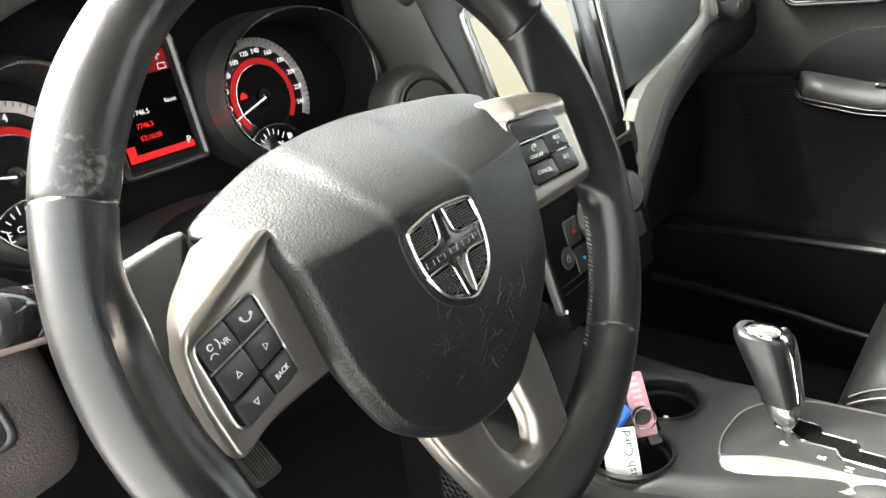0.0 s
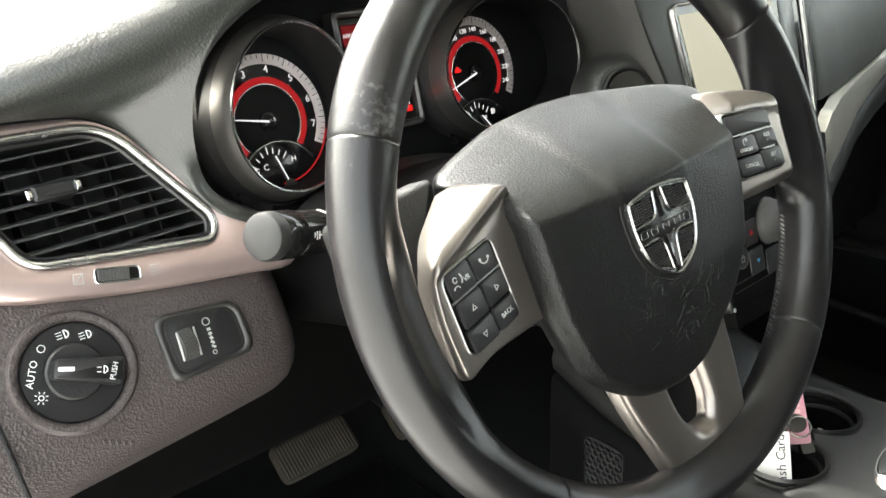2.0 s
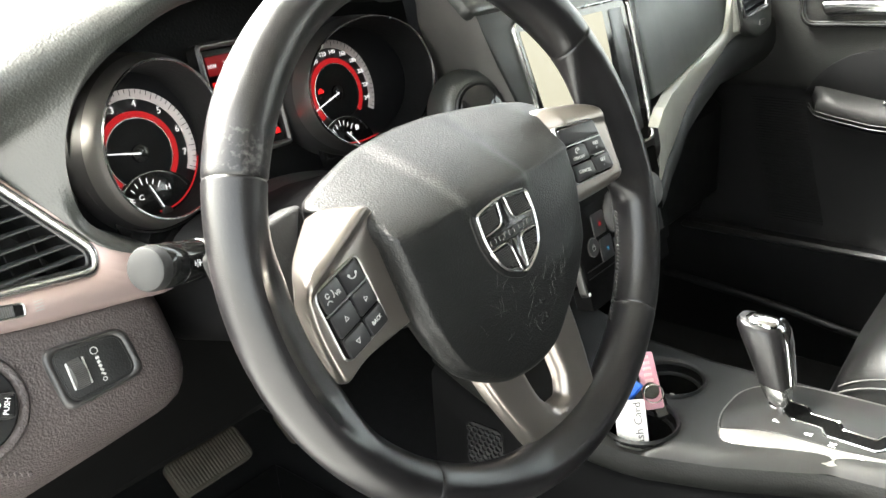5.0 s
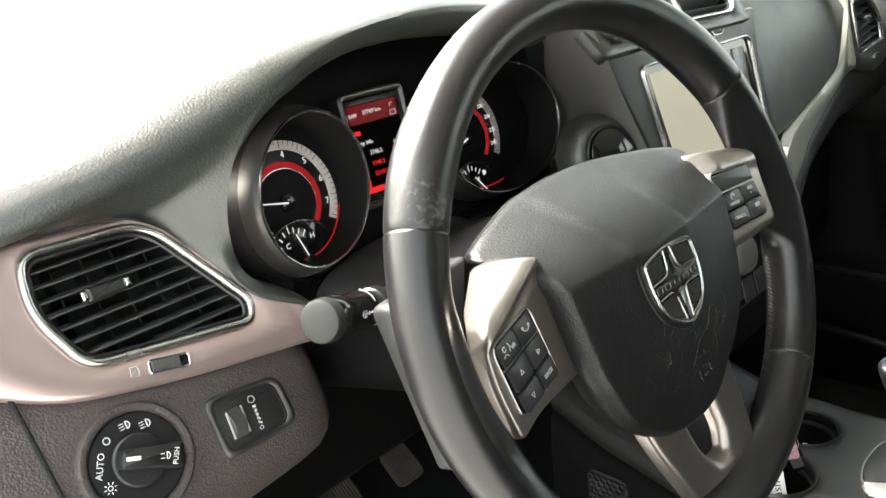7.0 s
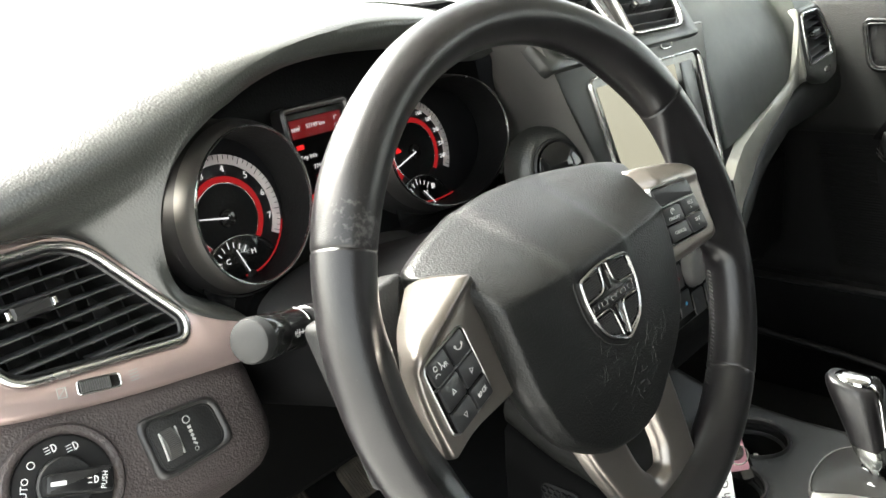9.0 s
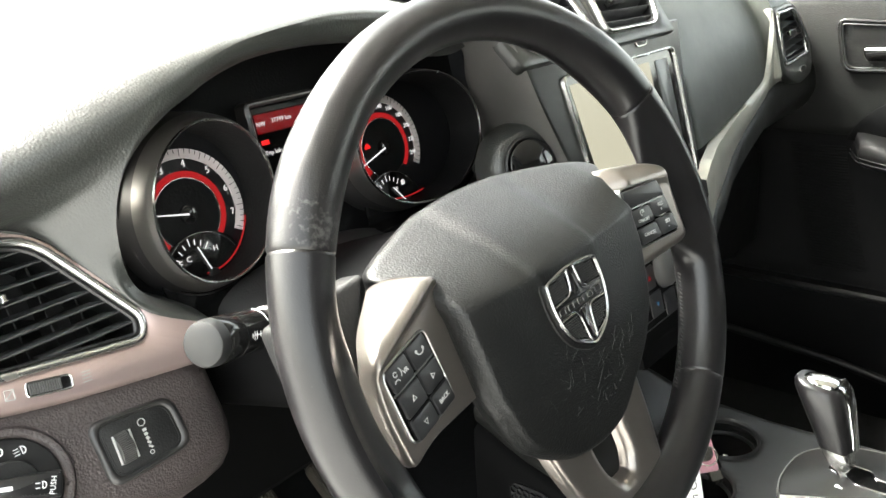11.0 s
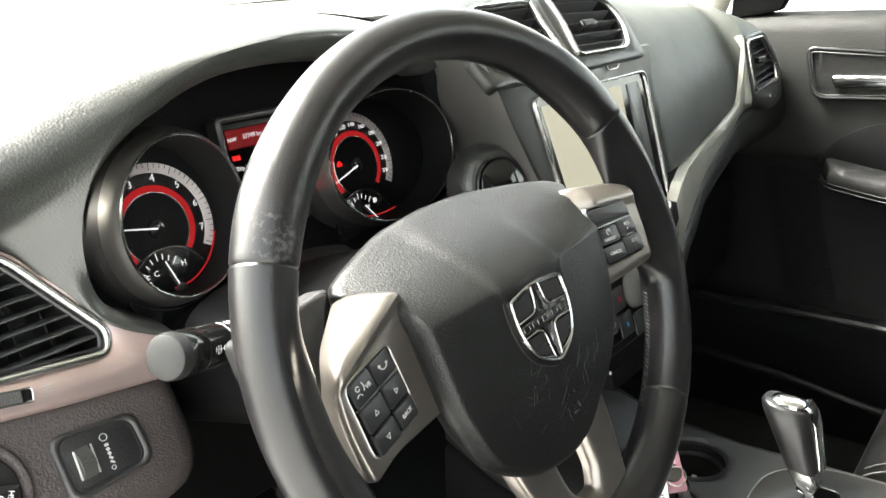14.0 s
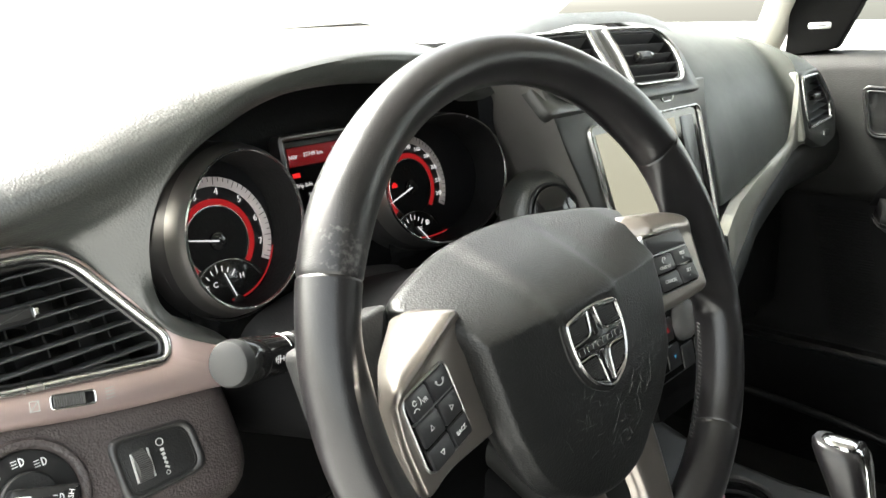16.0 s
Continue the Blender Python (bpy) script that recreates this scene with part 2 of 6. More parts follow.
def box(x0, x1, y0, y1, z0, z1, bev=0.002):
    r = rect(x0, x1, y0, y1, bev, 3)
    rings = [at_z(inset(r, bev), z0), at_z(r, z0 + bev), at_z(r, z1 - bev), at_z(inset(r, bev), z1)]
    return loft(rings, cap0=True, cap1=True)


def circle(r, n=48, cx=0.0, cy=0.0, ry=None, a0=0.0):
    ry = r if ry is None else ry
    return [Vector((cx + r * math.cos(a0 + 2 * math.pi * i / n), cy + ry * math.sin(a0 + 2 * math.pi * i / n))) for i in range(n)]


def lathe(profile, n=48, cx=0.0, cy=0.0, cap0=True, cap1=True):
    return loft([at_z(circle(r, n, cx, cy), z) for r, z in profile], cap0=cap0, cap1=cap1)


def arc_band(cx, cy, r0, r1, a0, a1, z, n=40, thick=0.0006):
    """A flat band along an arc, angles in degrees."""
    rings = []
    for i in range(n + 1):
        a = radians(a0 + (a1 - a0) * i / n)
        c, s = math.cos(a), math.sin(a)
        rings.append([V(cx + r0 * c, cy + r0 * s, z), V(cx + r1 * c, cy + r1 * s, z), V(cx + r1 * c, cy + r1 * s, z + thick), V(cx + r0 * c, cy + r0 * s, z + thick)])
    return loft(rings, cap0=True, cap1=True)


def smooth_path(pts, k=6, closed=False):
    pts = [Vector(p) for p in pts]
    n, out = len(pts), []
    for i in range(n if closed else n - 1):
        p0 = pts[i - 1] if (closed or i > 0) else pts[0]
        p1, p2 = pts[i], pts[(i + 1) % n]
        p3 = pts[(i + 2) % n] if (closed or i + 2 < n) else pts[-1]
        for s in range(k):
            t = s / k
            out.append(0.5 * ((2 * p1) + (p2 - p0) * t + (2 * p0 - 5 * p1 + 4 * p2 - p3) * t * t + (3 * p1 - p0 - 3 * p2 + p3) * t ** 3))
    if not closed:
        out.append(pts[-1])
    return out


def tube(path, rad, seg=8, closed=False, flat=1.0):
    path = [Vector(p) for p in path]
    n, rings, up = len(path), [], None
    for i, p in enumerate(path):
        a = path[i - 1] if (closed or i) else path[0]
        b = path[(i + 1) % n] if (closed or i < n - 1) else path[-1]
        d = (b - a).normalized()
        if up is None:
            up = d.orthogonal().normalized()
        up = (up - d * up.dot(d)).normalized()
        side = d.cross(up)
        r = rad[i] if isinstance(rad, (list, tuple)) else rad
        rings.append([p + up * (r * math.cos(2 * math.pi * j / seg)) + side * (r * flat * math.sin(2 * math.pi * j / seg)) for j in range(seg)])
    return loft(rings, cap0=not closed, cap1=not closed, around=closed)


def strip(a, b, w, z, thick=0.0005):
    """A thin straight bar in a panel's plane from a to b."""
    a, b = Vector(a), Vector(b)
    s = Vector((-(b - a).y, (b - a).x)).normalized() * (w / 2)
    return prism([a - s, b - s, b + s, a + s], z, z + thick, 0)


def sheet(rows):
    return loft([[Vector(p) for p in r] for r in rows], closed=False)


def writing(name, s, size, material, parent, x, y, z, turn=0.0, align="CENTER", m=None, stretch=1.0):
    cu = bpy.data.curves.new("lettering", "FONT")
    cu.body, cu.size, cu.align_x, cu.align_y, cu.extrude, cu.resolution_u = s, size, align, "CENTER", 0.0002, 2
    tmp = bpy.data.objects.new("lettering", cu)
    me = bpy.data.meshes.new_from_object(tmp)
    bpy.data.objects.remove(tmp)
    me.transform((m or Matrix()) @ pose(x, y, z, 0, 0, turn) @ Matrix.Diagonal((stretch, 1, 1, 1)))
    me.name = name
    me.materials.append(material)
    ob = new(name, me)
    ob.parent = parent
    return ob


def resample(pts, c, n=120):
    out = []
    for i in range(n):
        a = 2 * math.pi * i / n
        d, best = V(math.cos(a), math.sin(a)), None
        for j in range(len(pts)):
            p, q = pts[j - 1], pts[j]
            e = q - p
            den = d.x * e.y - d.y * e.x
            if abs(den) < 1e-12:
                continue
            w = p - c
            t, s = (w.x * e.y - w.y * e.x) / den, (w.x * d.y - w.y * d.x) / den
            if t > 0 and -1e-6 <= s <= 1.000001:
                best = t if best is None else max(best, t)
        out.append(c + d * best)
    return out


# ---- large structure ----
GZ = -0.42
g = sheet([[(-60, -60, GZ), (60, -60, GZ)], [(-60, 60, GZ), (60, 60, GZ)]])
solo("ground", g, SNOW, "pale grey ground outside the car", "ground", "structure")

floor = solo("floor", box(-0.36, 1.10, -1.6, 1.0, -0.05, 0.0, 0.01), CARPET, "black carpeted car floor", "floor", "structure")

# ---- dashboard ----
def bez(a, b, c, t):
    return a * (1 - t) ** 2 + b * 2 * t * (1 - t) + c * t * t


LIP = [(-0.112, 0.238, 0.622), (-0.150, 0.237, 0.650), (-0.158, 0.235, 0.690), (-0.150, 0.231, 0.728), (-0.128, 0.222, 0.764), (-0.094, 0.212, 0.793), (-0.045, 0.202, 0.811), (0.030, 0.198, 0.817), (0.110, 0.200, 0.810), (0.165, 0.207, 0.795), (0.200, 0.213, 0.775)]
OUT = [(-0.106, 0.219, 0.611), (-0.151, 0.229, 0.635), (-0.176, 0.246, 0.670), (-0.205, 0.270, 0.703), (-0.260, 0.275, 0.712), (-0.400, 0.290, 0.716), (-0.400, 0.560, 0.800), (-0.200, 0.760, 0.822), (0.060, 0.780, 0.828), (0.240, 0.780, 0.822), (0.300, 0.600, 0.820)]
MID = [(-0.112, 0.222, 0.620), (-0.160, 0.230, 0.648), (-0.172, 0.244, 0.690), (-0.174, 0.244, 0.716), (-0.174, 0.236, 0.726), (-0.172, 0.228, 0.756), (-0.124, 0.232, 0.814), (0.010, 0.226, 0.850), (0.105, 0.228, 0.846), (0.175, 0.240, 0.838), (0.235, 0.270, 0.832)]
lip, outer, mid = (smooth_path(c, 6) for c in (LIP, OUT, MID))
NR = 18
dash = thing("dashboard", pose(0.38, 0.45, 0.45), "black soft-touch car dashboard with hooded instrument binnacle", "dashboard", kind="structure")
D = dash.matrix_basis.inverted()
rows = []
for k in range(NR + 1):
    rows.append([bez(a, b, c, (k / NR) ** 1.3) for a, b, c in zip(lip, mid, outer)])


def tucked(p, inward, back):
    """A point of the lip moved towards the middle of the instruments and forwards in the car."""
    d = Vector((0.055 - p.x, 0.0, 0.69 - p.z)).normalized()
    full = max(0.0, min(1.0, (p.z - 0.725) / 0.06))
    return p + d * inward * full + Vector((0, back, 0))


ROLL = ((0.0230, 0.034), (0.0218, 0.022), (0.0190, 0.0125), (0.0150, 0.0065), (0.0100, 0.0025), (0.0050, 0.0006))
lip_round = [[tucked(p, *k) for p in lip] for k in ROLL]
part("driver_pad", moved(sheet(lip_round + rows), D), PAD, dash, "soft grained pad arching over the instruments", angle=60)
ctr = Vector((0.055, 0.29, 0.69))
hood = []
for k, (s, y) in enumerate(((0.90, 0.032), (0.89, 0.045), (0.88, 0.07), (0.88, 0.12))):
    hood.append([Vector((ctr.x + (p.x - ctr.x) * s, p.y + 0.004 + y, ctr.z + (p.z - ctr.z) * s)) for p in lip])
part("binnacle_lining", moved(sheet(hood), D), LINER, dash, "black lining under the hood", angle=60)

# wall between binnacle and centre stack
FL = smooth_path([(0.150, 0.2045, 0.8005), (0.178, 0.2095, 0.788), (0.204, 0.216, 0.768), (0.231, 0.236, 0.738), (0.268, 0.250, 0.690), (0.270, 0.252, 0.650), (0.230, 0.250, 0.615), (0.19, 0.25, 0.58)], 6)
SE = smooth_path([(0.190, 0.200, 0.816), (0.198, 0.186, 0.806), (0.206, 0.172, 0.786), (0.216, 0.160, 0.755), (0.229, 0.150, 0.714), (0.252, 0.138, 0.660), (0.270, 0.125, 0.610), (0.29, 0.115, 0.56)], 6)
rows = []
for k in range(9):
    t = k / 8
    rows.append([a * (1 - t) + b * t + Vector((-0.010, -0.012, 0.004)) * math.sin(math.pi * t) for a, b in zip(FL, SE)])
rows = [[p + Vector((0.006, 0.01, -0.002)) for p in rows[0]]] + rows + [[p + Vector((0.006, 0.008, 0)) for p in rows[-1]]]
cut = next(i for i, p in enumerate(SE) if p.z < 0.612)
part("stack_flank", moved(sheet([r[:cut + 1] for r in rows]), D), LITFLANK, dash, "grained flank beside the instruments, lightened to show sky light", angle=60)
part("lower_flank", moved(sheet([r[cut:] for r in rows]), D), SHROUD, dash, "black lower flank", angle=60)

# top over the centre
XC = [0.200, 0.212, 0.235, 0.28, 0.33, 0.39, 0.45, 0.50, 0.530]
rows = []
for x in XC:
    f = np.interp(x, [0.185, 0.205, 0.24, 0.30, 0.48, 0.54, 0.575], [0.788, 0.800, 0.818, 0.832, 0.832, 0.815, 0.795])
    yb = np.interp(x, [0.185, 0.205, 0.24, 0.30, 0.48, 0.54, 0.575], [0.195, 0.183, 0.198, 0.212, 0.212, 0.200, 0.190])
    rows.append([(x, yb, f), (x, yb + 0.012, f + 0.012), (x, yb + 0.05, min(f + 0.020, 0.842)), (x, 0.40, 0.840), (x, 0.60, 0.833), (x, 0.80, 0.830)])
part("centre_pad", moved(sheet(rows), D), PAD, dash, angle=60)

# passenger pad, trim and lower roll
XP = [0.526, 0.529, 0.534, 0.545, 0.56, 0.58, 0.60, 0.63, 0.66, 0.69, 0.72, 0.78, 0.83, 0.850, 0.856, 0.860, 0.863, 0.866, 0.895, 0.93, 0.97, 1.01, 1.05, 1.08]
zt = lambda x: float(np.interp(x, [0.50, 0.53, 0.56, 0.62, 0.83, 0.852, 0.860, 0.866, 0.95, 1.0, 1.04, 1.08], [0.608, 0.611, 0.614, 0.619, 0.643, 0.650, 0.672, 0.746, 0.752, 0.728, 0.690, 0.64]))
yt = lambda x: float(np.interp(x, [0.50, 0.56, 0.66, 0.80, 0.86, 1.08], [0.100, 0.118, 0.138, 0.158, 0.167, 0.168]))
zc = lambda x: float(np.interp(x, [0.52, 0.60, 0.66, 0.80, 0.88, 0.93, 0.97, 1.0, 1.08], [0.835, 0.830, 0.824, 0.813, 0.803, 0.787, 0.768, 0.755, 0.735]))
rows = []
for x in XP:
    t0, c = zt(x), zc(x)
    t1 = float(np.interp(x, [0.526, 0.58, 0.64, 0.72], [0.126, 0.129, 0.138, yt(0.72)])) if x < 0.72 else yt(x)
    t1 += {0.526: 0.05, 0.529: 0.004}.get(x, 0.0)
    lean_ = float(np.interp(x, [0.526, 0.60, 0.85], [0.044, 0.034, 0.012]))
    a, b, d = V(x, t1, t0), V(x, t1 + lean_, c - 0.01), V(x, 0.30, c)
    r = [a + V(0, 0.012, -0.004)] + [bez(a, b, d, k / 10) for k in range(11)]
    r += [V(x, 0.42, c + 0.004), V(x, 0.60, 0.828), V(x, 0.80, 0.828)]
    rows.append(r)
part("passenger_pad", moved(sheet(rows), D), SMOOTHPAD, dash, "smooth padded panel before the passenger", angle=60)
rows = []
for x in [0.487, 0.492] + list(np.linspace(0.50, 0.852, 24)) + [0.856, 0.860, 0.863, 0.866, 0.874, 0.884, 0.90, 0.92, 0.945]:
    t0 = zt(x) - 0.002 if x > 0.5 else 0.608 - (0.5 - x) * 1.5
    t0 = float(np.interp(x, [0.866, 0.874, 0.884, 0.90, 0.945], [0.744, 0.738, 0.66, 0.648, 0.640])) if x > 0.867 else t0
    z1 = np.interp(x, [0.487, 0.52, 0.56, 0.60, 0.64, 0.73, 0.83, 0.905], [0.505, 0.515, 0.526, 0.541, 0.564, 0.592, 0.614, 0.632])
    t1 = yt(x)
    rows.append([V(x, t1 + 0.010, t0), V(x, t1 - 0.003, t0 - 0.001), V(x, t1 - 0.007, t0 * 0.75 + z1 * 0.25), V(x, t1 - 0.007, t0 * 0.25 + z1 * 0.75), V(x, t1 - 0.002, z1 + 0.001), V(x, t1 + 0.012, z1)])
part("silver_trim", moved(sheet(rows), D), CHAMP, dash, "champagne silver trim band", angle=60)
rows = []
for x in [0.494] + list(np.linspace(0.51, 1.08, 26)):
    z1 = float(np.interp(x, [0.487, 0.52, 0.56, 0.60, 0.64, 0.73, 0.83, 0.905, 1.0, 1.08], [0.505, 0.515, 0.526, 0.541, 0.564, 0.592, 0.614, 0.632, 0.640, 0.640]))
    t1 = yt(x)
    h = float(np.interp(x, [0.49, 0.64, 0.73, 0.95, 1.08], [0.040, 0.045, 0.058, 0.090, 0.092]))
    rows.append([V(x, t1 + 0.006, z1 + 0.003), V(x, t1 - 0.002, z1 - 0.001), V(x, t1 - 0.006, z1 - 0.005)] + [V(x, t1 - 0.006 - 0.010 * math.sin(math.pi * k * 0.62) + 0.055 * k ** 3, z1 - 0.005 - h * k) for k in np.linspace(0.12, 1, 8)] + [V(x, t1 + 0.13, z1 - 0.015 - h)])
part("lower_roll", moved(sheet(rows), D), SHADEDROLL, dash, "rounded lower edge of the passenger dash, darkened for shade", angle=60)
# The glovebox door's black colour holds the deep shade under the dash.
part("glovebox_door", moved(box(0.53, 1.07, 0.235, 0.30, 0.30, 0.50, 0.02), D), LINER, dash, "glovebox door with its deep shade put into a black colour")
part("bulkhead", moved(box(-0.36, 1.10, 0.82, 0.86, 0.0, 0.79, 0.005), D), CARPET, dash, "dark carpeted bulkhead")
# Underside coloured almost black in place of the footwell's shade.
part("under_dash", moved(box(-0.35, 1.08, 0.31, 0.80, 0.36, 0.60, 0.02), D), SLOTBLACK, dash, "underside of the dashboard, blackened for the shade there")

# ---- steering wheel ----
WM = axes((0, 0, 0.65), (0.99387, -0.0630, 0.09082), (-0.06406, 0.34134, 0.93775))
wheel = thing("steering_wheel", WM, "black leather steering wheel with silver spokes, worn and scuffed", "steering wheel")
RR, TA, TB = 0.1785, 0.0165, 0.0185
SEAMS = (28.5, 151.5, 226.5, 313.5)


# each spoke end: from and to in degrees, fade before and after, reach inwards and flattening
SADDLES = ((-9, 11, 9, 24, 1.1, 0.55), (172, 196, 14, 14, 0.40, 0.60), (264, 284, 14, 14, 0.10, 0.25))


def wrapped_rim():
    rings = []
    steps = sorted(set(list(np.linspace(0, 360, 181)[:-1]) + [s + d for s in SEAMS for d in (-0.55, -0.2, 0.0, 0.2, 0.55)]))
    for a in steps:
        dip = min(abs((a - s + 180) % 360 - 180) for s in SEAMS)
        k = 0.955 if dip < 0.1 else (0.975 if dip < 0.3 else 1.0)
        # a thicker grip beside the side spokes
        thick = 1.0 + 0.10 * sum(math.exp(-(((a - c + 180) % 360 - 180) / 14.0) ** 2) for c in (40, 140))
        ca, sa = math.cos(radians(a)), math.sin(radians(a))
        # the leather spreads inwards over each spoke's end
        spread, flat = 0.0, 0.0
        for a0, a1, before, after, reach, low in SADDLES:
            mid_a, half_a = (a0 + a1) / 2, (a1 - a0) / 2
            turn = (a - mid_a + 180) % 360 - 180
            off = max(0.0, abs(turn) - half_a) / (after if turn > 0 else before)
            w = max(0.0, 1 - off)
            w = w * w * (3 - 2 * w)
            spread, flat = spread + w * reach, flat + w * low
        ring = []
        for j in range(36):
            b = 2 * math.pi * j / 36
            cb = math.cos(b)
            rr = RR + TA * k * thick * cb * (1 + (spread if cb < 0 else 0.0))
            sink = 1 - flat * min(1.0, max(0.0, -cb) / 0.45)
            ring.append(V(rr * ca, rr * sa, TB * k * thick * math.sin(b) * sink))
        rings.append(ring)
    return loft(rings, around=True)


rim = part("rim", wrapped_rim(), RIMLEATHER, wheel, "black leather rim, scuffed grey at the seam", angle=50)


def stitches(a0, a1, n):
    bms = []
    for i in range(n):
        a = a0 + (a1 - a0) * i / n
        b = a + (a1 - a0) / n * 0.9
        p = [V((RR - TA * 0.90) * math.cos(radians(t)), (RR - TA * 0.90) * math.sin(radians(t)), z) for t, z in ((a, -0.0060), (b, -0.0095))]
        q = [p[0], (p[0] + p[1]) / 2 - V(math.cos(radians(a)), math.sin(radians(a)), -0.4) * 0.0007, p[1]]
        bms.append(tube(q, 0.0007, 5))
    return join(*bms)


part("stitching", stitches(-52, -20, 30), STITCH, rim, "grey thread stitches", "stuff")
part("stitching", stitches(34, 62, 24), STITCH, rim, "grey thread stitches", "stuff")

# hub cover, a domed shield
HALF = [(0.0, 0.0745), (0.035, 0.0720), (0.070, 0.0640), (0.0930, 0.0565), (0.0990, 0.0525), (0.1005, 0.0490), (0.0970, 0.0455), (0.0890, 0.0400), (0.0860, 0.0290), (0.0855, 0.0100), (0.0850, -0.013), (0.0840, -0.037), (0.0800, -0.055), (0.0660, -0.085), (0.0370, -0.107), (0.015, -0.1140), (0.0, -0.1155)]
half = smooth_path([(x, y, 0) for x, y in HALF], 6)
outl = [V(p.x, p.y) for p in half] + [V(-p.x, p.y) for p in half[-2:0:-1]]
outl = outl[::-1]
CC = V(0.0, -0.012)


edge_pts = np.array([(p.x, p.y) for p in outl])


def skin_height(x, y, d):
    """The cover's height at a place that lies d inside its outline."""
    sink = 0.054 * max(0.0, (y - 0.015) / 0.046) ** 1.2 + 0.014 * max(0.0, (-0.050 - y) / 0.065)
    z = 0.0231 - 0.0100 * (abs(x) / 0.085) ** 2.4 - 0.004 * (max(0.0, -y - 0.012) / 0.1) ** 2 - sink
    # the shoulder over the right spoke stays higher
    z += 0.011 * max(0.0, min(1.0, (x - 0.045) / 0.035)) * max(0.0, min(1.0, (y - 0.012) / 0.030))
    w = max(0.0, min(1.0, (0.044 - y) / 0.010))
    z -= w * 0.0060 * max(0.0, 1 - d / 0.0048)
    z -= 0.0030 * max(0.0, 1 - d / 0.0022) ** 2
    # two pleats run down from the top edge to the badge
    if y > -0.02:
        edge = 0.0285 + 0.10 * max(0.0, y - 0.03)
        t = max(0.0, min(1.0, (y + 0.005) / 0.025))
        z += 0.0036 * t / (1 + math.exp(max(-30.0, min(30.0, (abs(x) - edge) / 0.0011))))
    return z


def widen(bm):
    for v in bm.verts:
        if v.co.x > 0:
            v.co.x *= float(np.interp(v.co.y, [-0.116, -0.091, -0.080, -0.069, -0.052, -0.0356, -0.0217, -0.007], [0.80, 0.80, 0.89, 0.95, 1.01, 1.06, 1.11, 1.155]))
    return bm


def cover_mesh():
    under = [V(p.x, p.y, skin_height(p.x, p.y, 0.0)) for p in outl]
    rings = [[V(CC.x + (p.x - CC.x) * s, CC.y + (p.y - CC.y) * s, p.z - dz) for p in under] for s, dz in ((0.60, 0.040), (0.86, 0.030), (0.95, 0.014), (0.992, 0.0055))]
    for s in [1.0, 0.996, 0.988, 0.978, 0.965, 0.95, 0.93, 0.91, 0.895, 0.885, 0.878, 0.872, 0.866, 0.86, 0.85] + list(np.linspace(0.83, 0.03, 38)):
        ring = []
        for p in outl:
            q = CC + (p - CC) * s
            d = float(np.min(np.hypot(edge_pts[:, 0] - q.x, edge_pts[:, 1] - q.y))) if s < 1 else 0.0
            ring.append(V(q.x, q.y, skin_height(q.x, q.y, d)))
        rings.append(ring)
    return widen(loft(rings, cap0=True, cap1=True))


cover = part("hub_cover", cover_mesh(), COVER, wheel, "grained black airbag cover with fine scratches", angle=50)

# shield badge: bright frame, cross and textured fields, no lettering
BZ = 0.0245
badge_o = rounded([(-0.0265, 0.0080), (0.0, 0.0125), (0.0265, 0.0080), (0.0275, -0.012), (0.0205, -0.034), (0.0, -0.0445), (-0.0205, -0.034), (-0.0275, -0.012)], [0.004, 0.03, 0.004, 0.02, 0.012, 0.006, 0.012, 0.02], 4)
badge = part("badge", prism(inset(badge_o, -0.003), BZ - 0.010, BZ - 0.0005, 0.0015), COVER, wheel, "shield-shaped chrome badge")
BADGECHROME = mat("weathered_chrome", (0.30, 0.30, 0.30), 0.25, metal=1.0, vary=0.06, blotch=40, rvary=0.02)
BADGEDARK = mat("dark_chrome", (0.10, 0.10, 0.10), 0.22, metal=0.9, vary=0.1, blotch=60)
part("backplate", prism(inset(badge_o, 0.0006), BZ - 0.001, BZ - 0.0001, 0.0003), BADGEDARK, badge, "dark chrome back plate")
QUARTERS = ([(-0.0255, 0.0066), (-0.0028, 0.0098), (-0.0050, -0.0078), (-0.0266, -0.0092)], [0.002, 0.001, 0.007, 0.002]), ([(-0.0262, -0.0180), (-0.0050, -0.0172), (-0.0024, -0.0400), (-0.0192, -0.0338)], [0.002, 0.007, 0.001, 0.009])
part("badge_frame", rim_frame(badge_o, 0.0022, BZ - 0.0008, BZ + 0.0028, 0.0010), BADGECHROME, badge, "weathered chrome outer frame")
for q_pts, q_r in QUARTERS:
    for sx in (1, -1):
        q_o = rounded([(x * sx, y) for x, y in q_pts], q_r, 6)
        part("quarter_frame", rim_frame(q_o, 0.0016, BZ - 0.0005, BZ + 0.0020, 0.0007), BADGECHROME, badge, "weathered chrome edge")
        part("field_base", prism(inset(q_o, 0.0016), BZ - 0.0005, BZ + 0.0002, 0.0), SLOTBLACK, badge, "black recessed field")
        q_i = inset(q_o, 0.0022)
        dots = []
        for iy in range(-30, 9):
            y = iy * 0.00150
            hits = sorted(p.x + (q.x - p.x) * (y - p.y) / (q.y - p.y) for p, q in zip(q_i, q_i[1:] + q_i[:1]) if (p.y - y) * (q.y - y) < 0)
            if len(hits) < 2:
                continue
            x = hits[0] + 0.0004
            while x < hits[-1] - 0.0004:
                dots.append(box(x, x + 0.0013, y - 0.0005, y + 0.0005, BZ, BZ + 0.0010, 0.0003))
                x += 0.0019
        part("textured_field", join(*dots), BUTTON, badge, "fine knurled dark field", "stuff")
